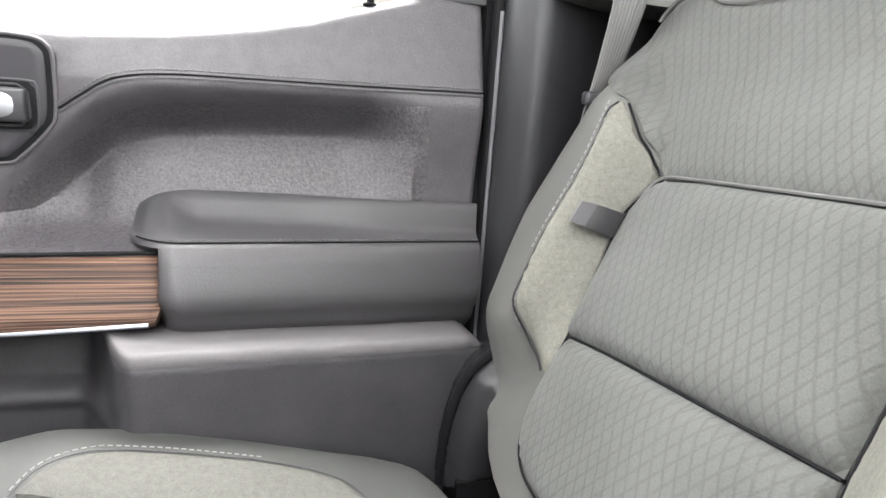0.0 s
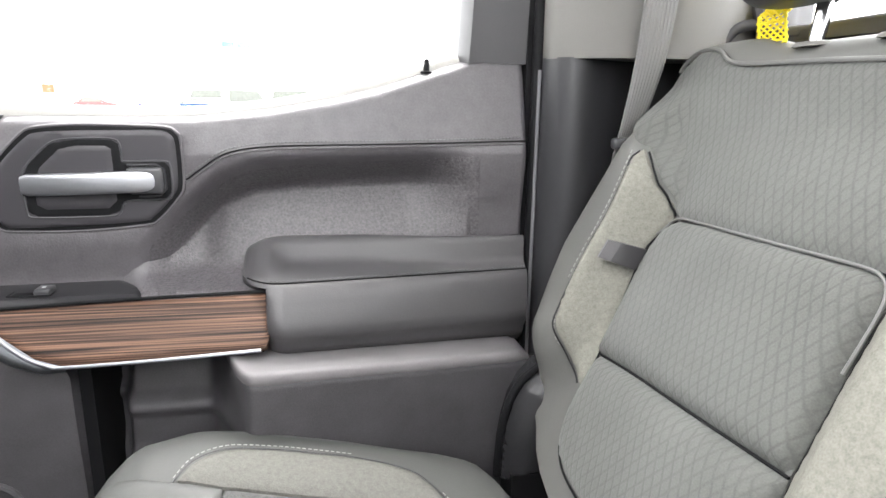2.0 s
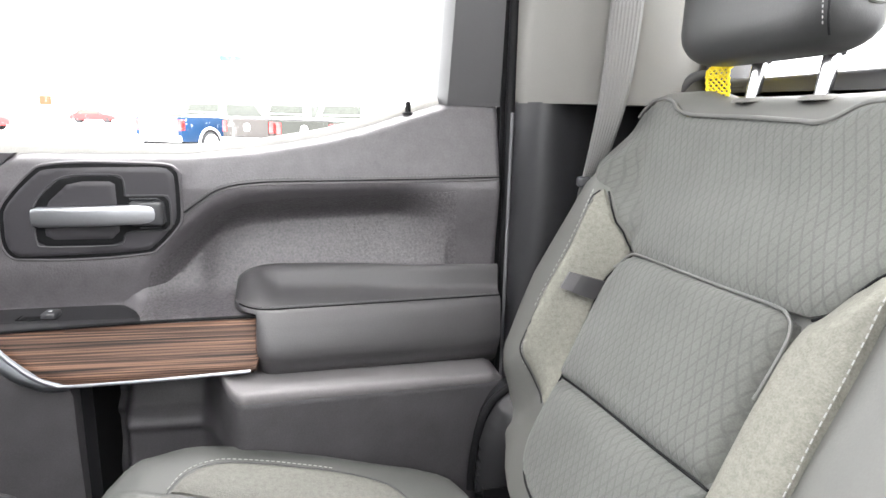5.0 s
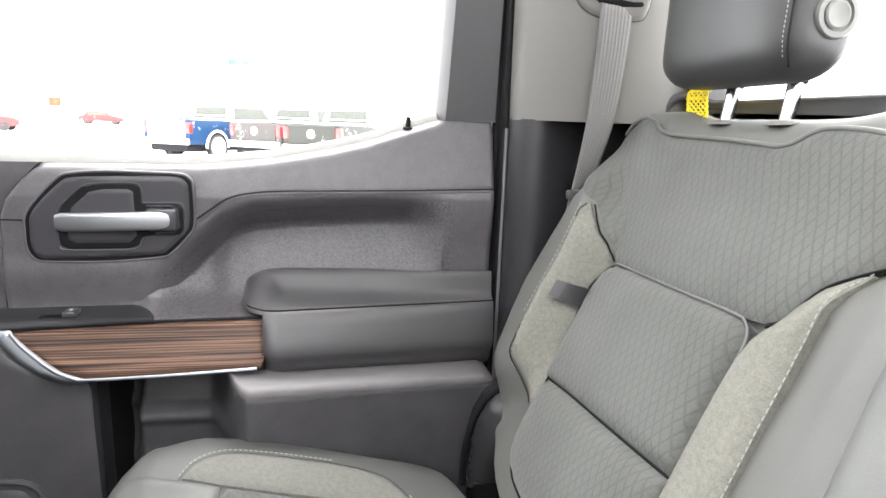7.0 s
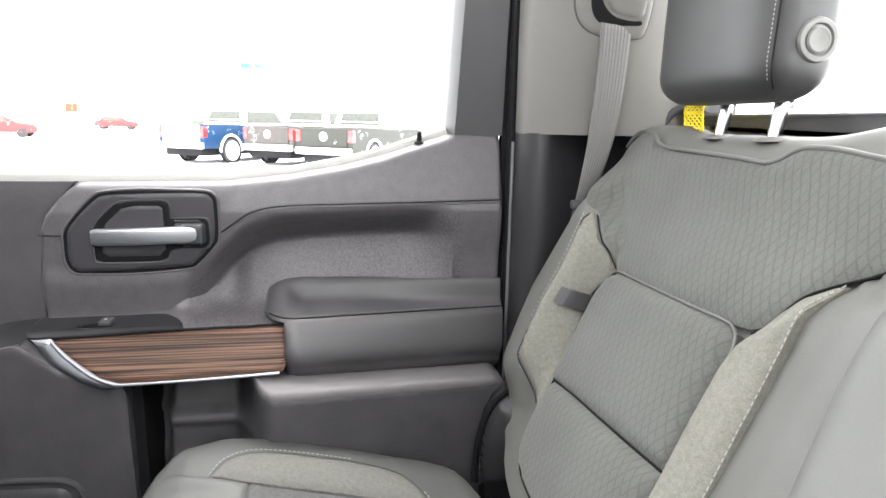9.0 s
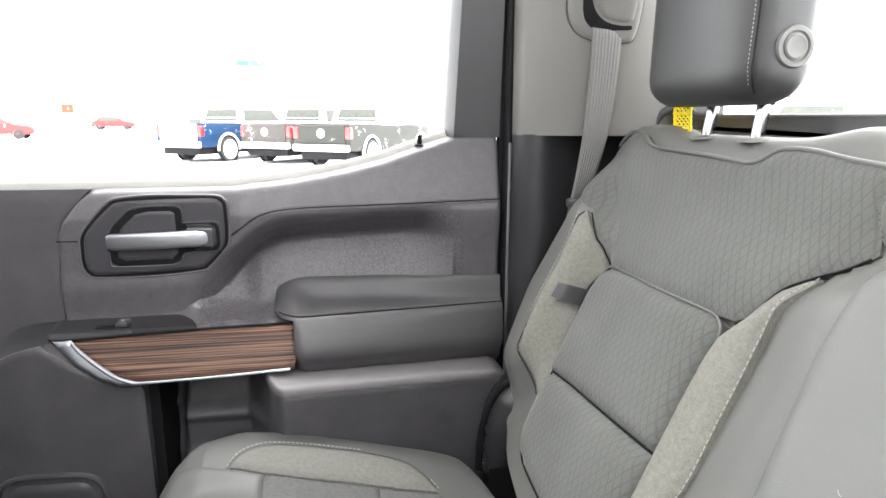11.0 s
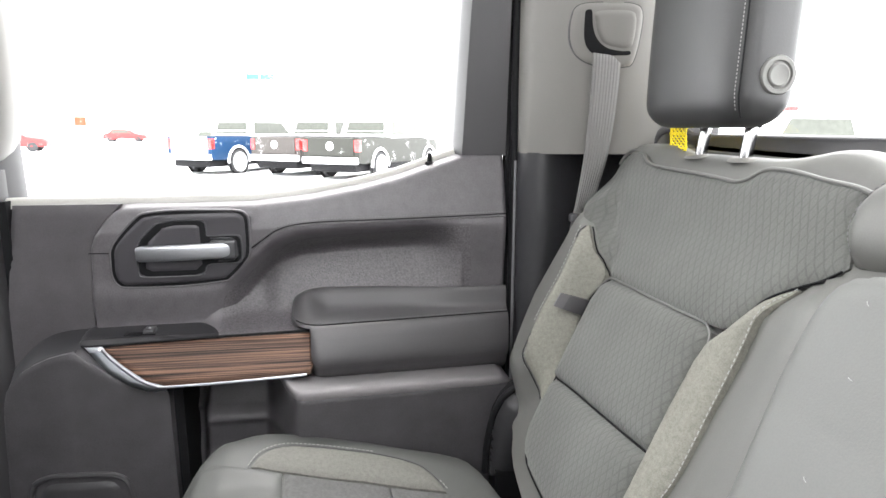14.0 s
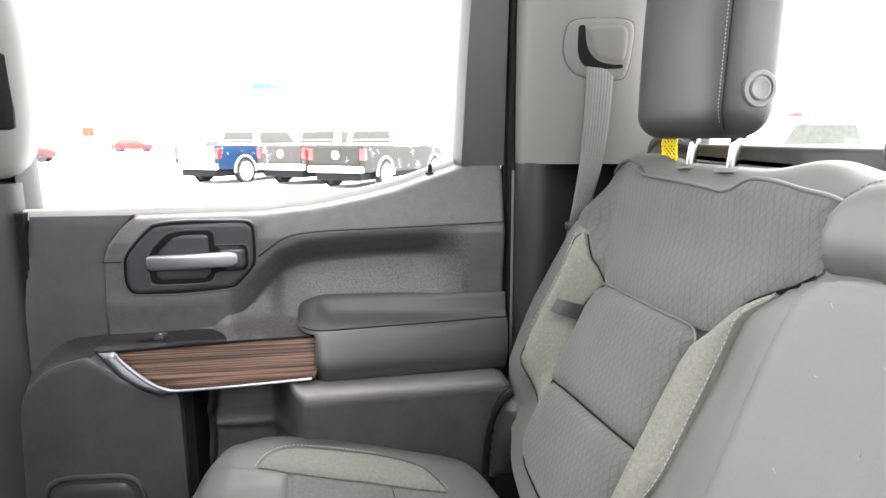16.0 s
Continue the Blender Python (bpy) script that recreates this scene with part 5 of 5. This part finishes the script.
part("panel_seam", tube([on_cushion(x, y - 0.002, 0.0006) for x, y in curve(EDGING + [(0.040, 0.560), (0.069, 0.551), (0.088, 0.533), (0.102, 0.515)], 0.006)], 0.0007, 6), PLASTIC, cushion)
part("stitching", stitches([on_cushion(x, y + 0.0012, 0.0022) for x, y in EDGING], 0.0038, 0.0023, 0.0005), THREAD, cushion, "pale thread")
part("stitching", stitches([on_cushion(x, y, 0.0022) for x, y in [(0.096, 0.523), (0.102, 0.516), (0.107, 0.509)]], 0.0038, 0.0023, 0.0006), THREAD, cushion, "pale thread")
MIDDLE = [(-0.120, 0.5075), (-0.05, 0.5045), (0.0205, 0.504), (0.026, 0.47), (0.030, 0.40), (0.030, 0.16), (-0.112, 0.16), (-0.114, 0.40), (-0.1165, 0.465)]
part("middle_panel", pad(MIDDLE, on_cushion, 0.007, 0.004, 0.010, 0.008, sharp=True), HEATHER_DARK, cushion, "dark grey cloth middle panel")
REAR = [(0.0235, 0.504), (0.063, 0.5045), (0.105, 0.505), (0.15, 0.49), (0.19, 0.44), (0.20, 0.36), (0.20, 0.16), (0.033, 0.16), (0.033, 0.40), (0.029, 0.47)]
part("rear_panel", pad(REAR, on_cushion, 0.008, 0.004, 0.010, 0.008, sharp=True), HEATHER_DARK, cushion, "dark grey cloth rear panel")
FRONTP = [(-0.1235, 0.5085), (-0.150, 0.513), (-0.170, 0.5165), (-0.195, 0.523), (-0.222, 0.529), (-0.238, 0.526), (-0.246, 0.50), (-0.248, 0.16), (-0.115, 0.16), (-0.117, 0.40), (-0.1195, 0.465)]
part("front_panel", pad(FRONTP, on_cushion, 0.007, 0.004, 0.010, 0.008, sharp=True), SHADED_HIDE, cushion, "grey leatherette front roll")
left_cushion = thing("rear_seat_cushion", (0.0, -0.4, 0.30), "plain grey far rear seat cushion", "car seat cushion")
part("body", soft_box(-0.27, 0.24, -0.62, -0.055, 0.36, 0.49, 0.03), LEATHER, left_cushion)
part("base", soft_box(-0.22, 0.24, -0.60, -0.07, 0.10, 0.362, 0.01), BLACK, left_cushion)


# ---- outside: a snowy car lot ----
GZ = -0.55
ground = tagged(part("ground", ([(-400, -400, GZ), (400, -400, GZ), (400, 400, GZ), (-400, 400, GZ)], [(0, 1, 2, 3)]), SNOW, smooth=False), "snow-covered car lot", "ground", kind="structure")


def turned(data, base, heading):
    c, s = math.cos(heading), math.sin(heading)
    return [(base[0] + x * c - y * s, base[1] + x * s + y * c, base[2] + z) for x, y, z in (tuple(v) for v in data[0])], data[1]


def pickup(base, heading, color_name, color, label, snowed=False):
    """A crew-cab pickup; base is the middle of its tail on the ground, heading the way its nose points."""
    t = thing("pickup_truck", base, label, "pickup truck", group="pickup trucks on the lot")
    m = paint(color_name, color)
    go = lambda d: turned(d, base, heading)
    W = 0.98
    # body side profile along the length: bed, then cab base, then bonnet
    sec = lambda x, w, z0, z1: [(x, -w + 0.06, z0), (x, -w, z0 + 0.08), (x, -w, z1 - 0.10), (x, -w + 0.03, z1), (x, w - 0.03, z1), (x, w, z1 - 0.10), (x, w, z0 + 0.08), (x, w - 0.06, z0)]
    part("body", go(loft([sec(x, w, z0, z1) for x, w, z0, z1 in ((0.02, W, 0.55, 1.26), (0.3, W, 0.50, 1.27), (1.9, W, 0.48, 1.27), (2.0, W, 0.46, 1.24), (4.2, W, 0.46, 1.24), (4.4, W, 0.48, 1.22), (5.4, W - 0.03, 0.50, 1.16), (5.7, W - 0.12, 0.55, 1.05))])), m, t)
    part("bed_floor", go(box(0.10, 1.85, -W + 0.12, W - 0.12, 1.272, 1.280)), BLACK, t)
    cab = part("cab", go(loft([[(x0, -w, z), (x0, w, z), (x1, w, z), (x1, -w, z)] for x0, x1, w, z in ((1.95, 4.5, W - 0.04, 1.22), (2.0, 4.25, W - 0.08, 1.45), (2.12, 3.85, W - 0.16, 1.80), (2.25, 3.65, W - 0.22, 1.88), (2.5, 3.4, W - 0.35, 1.90))])), SNOW_PAINT, t, "snow-plastered cab")
    part("rear_glass", go(loft([[(1.985, -0.72, 1.36), (1.985, 0.72, 1.36), (1.975, 0.72, 1.36), (1.975, -0.72, 1.36)], [(2.095, -0.66, 1.74), (2.095, 0.66, 1.74), (2.085, 0.66, 1.74), (2.085, -0.66, 1.74)]])), CARGLASS, cab)
    for s in (-1, 1):
        part("side_glass", go(loft([[(2.15, s * 0.935, 1.34), (4.1, s * 0.935, 1.34), (4.1, s * 0.915, 1.34), (2.15, s * 0.915, 1.34)], [(2.25, s * 0.855, 1.74), (3.75, s * 0.855, 1.74), (3.75, s * 0.835, 1.74), (2.25, s * 0.835, 1.74)]])), CARGLASS, cab)
        part("tail_light", go(soft_box(-0.01, 0.16, s * 0.90 - 0.085, s * 0.90 + 0.085, 0.86, 1.20, 0.02)), TAIL, t, "red tail light")
        for x in (1.25, 4.75):
            wheel = part("wheel", go(disc((x, s * 0.80, 0.41), (0, s, 0), 0.41, 0.22, 32, ((0.6, 0.0), (0.95, 0.0), (1.0, 0.15), (1.0, 0.85), (0.93, 1.0), (0.66, 1.0), (0.62, 0.9), (0.0, 0.9)))), TYRE, t)
            part("rim", go(disc((x, s * 0.985, 0.41), (0, s, 0), 0.33, 0.05, 24, ((1.0, 0.0), (1.0, 0.8), (0.85, 1.0), (0.55, 0.7), (0.25, 0.9), (0.0, 0.9)))), SNOW_PAINT, wheel, "snow-filled rim")
            # white colour on the arch lip stands for the highlight along the flare
            part("wheel_arch", go(tube([(x + 0.50 * math.cos(a), s * (W + 0.0), 0.43 + 0.50 * math.sin(a)) for a in np.linspace(-0.1, math.pi + 0.1, 20)], 0.045, 6)), SNOW_PAINT, t, "wheel arch lip with its highlight put in white")
            part("wheel_well", go(disc((x, s * (W - 0.01), 0.43), (0, s, 0), 0.50, 0.012, 24)), BLACK, t)
    part("tailgate", go(soft_box(-0.015, 0.03, -0.80, 0.80, 0.72, 1.26, 0.02)), SNOW_PAINT if snowed else m, t, "snow-plastered tailgate" if snowed else "")
    part("underbody", go(soft_box(0.08, 5.3, -0.80, 0.80, 0.26, 0.52, 0.05)), BLACK, t)
    part("tailgate_badge", go(disc((-0.012, 0.0, 1.02), (-1, 0, 0), 0.13, 0.02, 20)), SNOW_PAINT, t, "round pale badge")
    part("bumper", go(soft_box(-0.13, 0.06, -0.95, 0.95, 0.50, 0.70, 0.04)), SNOW_PAINT, t, "snow-dusted bumper")
    return t


LOT = radians(58)
for corner_x, corner_y, name, color, label in (
        (-4.68, 20.6, "blue_paint", (0.005, 0.028, 0.075), "bright blue pickup with a snow-filled wheel on the lot"),
        (-1.78, 19.6, "silver_paint", (0.055, 0.050, 0.047), "silver pickup between two others on the lot"),
        (0.06, 17.6, "olive_paint", (0.032, 0.033, 0.029), "dark olive pickup dusted with snow")):
    pickup((corner_x - 0.98 * math.sin(LOT), corner_y + 0.98 * math.cos(LOT), GZ), LOT, name, color, label, "blue" in name)


def car(base, heading, color_name, color, label):
    t = thing("parked_car", base, label, "car", group="cars far across the lot")
    m = paint(color_name, color)
    go = lambda d: turned(d, base, heading)
    rows = []
    for x, z1, w in ((0, 0.75, 0.75), (0.15, 0.95, 0.85), (1.0, 1.0, 0.88), (3.2, 0.98, 0.88), (4.2, 0.86, 0.85), (4.45, 0.65, 0.75)):
        rows.append([(x, -w, 0.32), (x, -w, z1 - 0.12), (x, -w + 0.08, z1), (x, w - 0.08, z1), (x, w, z1 - 0.12), (x, w, 0.32)])
    part("body", go(loft(rows)), m, t)
    part("roof", go(loft([[(a, -w, z), (a, w, z), (b, w, z), (b, -w, z)] for a, b, w, z in ((0.5, 3.3, 0.82, 0.97), (0.9, 2.7, 0.70, 1.35), (1.1, 2.4, 0.6, 1.43))])), m, t)
    for s in (-1, 1):
        part("side_glass", go(loft([[(0.85, s * 0.815, 1.0), (2.9, s * 0.815, 1.0), (2.9, s * 0.79, 1.0), (0.85, s * 0.79, 1.0)], [(1.05, s * 0.735, 1.3), (2.55, s * 0.735, 1.3), (2.55, s * 0.71, 1.3), (1.05, s * 0.71, 1.3)]])), CARGLASS, t)
        for x in (0.8, 3.6):
            part("wheel", go(disc((x, s * 0.70, 0.33), (0, s, 0), 0.33, 0.18, 24, ((0.6, 0.0), (1.0, 0.1), (1.0, 0.9), (0.65, 1.0), (0.0, 0.9)))), TYRE, t)
    return t


car((-28.5, 75.0, GZ), radians(8), "red_paint", (0.26, 0.04, 0.04), "red car far across the snowy lot")
car((-25.0, 44.0, GZ), radians(12), "dark_red_paint", (0.24, 0.04, 0.04), "dark red car far across the lot")
car((-12.0, 46.0, GZ), radians(5), "grey_car_paint", (0.4, 0.4, 0.42), "pale grey car far across the lot")

# far signs
notice = thing("pole_sign", (-27.2, 66, GZ), "small orange sign on a thin pole far behind the lot", "sign")
part("pole", tube([(-27.2, 66, GZ), (-27.2, 66, 1.4)], 0.03, 8), RIM, notice)
part("board", soft_box(-27.75, -26.65, 65.95, 66.02, 1.25, 2.10, 0.03), paint("orange_board", (0.22, 0.05, 0.025)), notice)
sign = thing("pole_sign", (-10.2, 70, GZ), "blue roadside sign on a white pole", "sign")
part("pole", tube([(-10.2, 70, GZ), (-10.2, 70, 7.2)], 0.12, 10), SNOW_PAINT, sign)
part("board", soft_box(-11.6, -8.7, 69.9, 70.1, 6.2, 6.8, 0.05), paint("blue_board", (0.05, 0.16, 0.26)), sign)

# seen through the rear window
van = pickup((12.3, 12.4, GZ), radians(187), "white_work_paint", (0.38, 0.39, 0.42), "white work pickup with a red roof light")
part("roof_light", soft_box(9.2, 9.4, 11.85, 12.1, GZ + 1.9, GZ + 2.02, 0.03), TAIL, van, "red roof light")
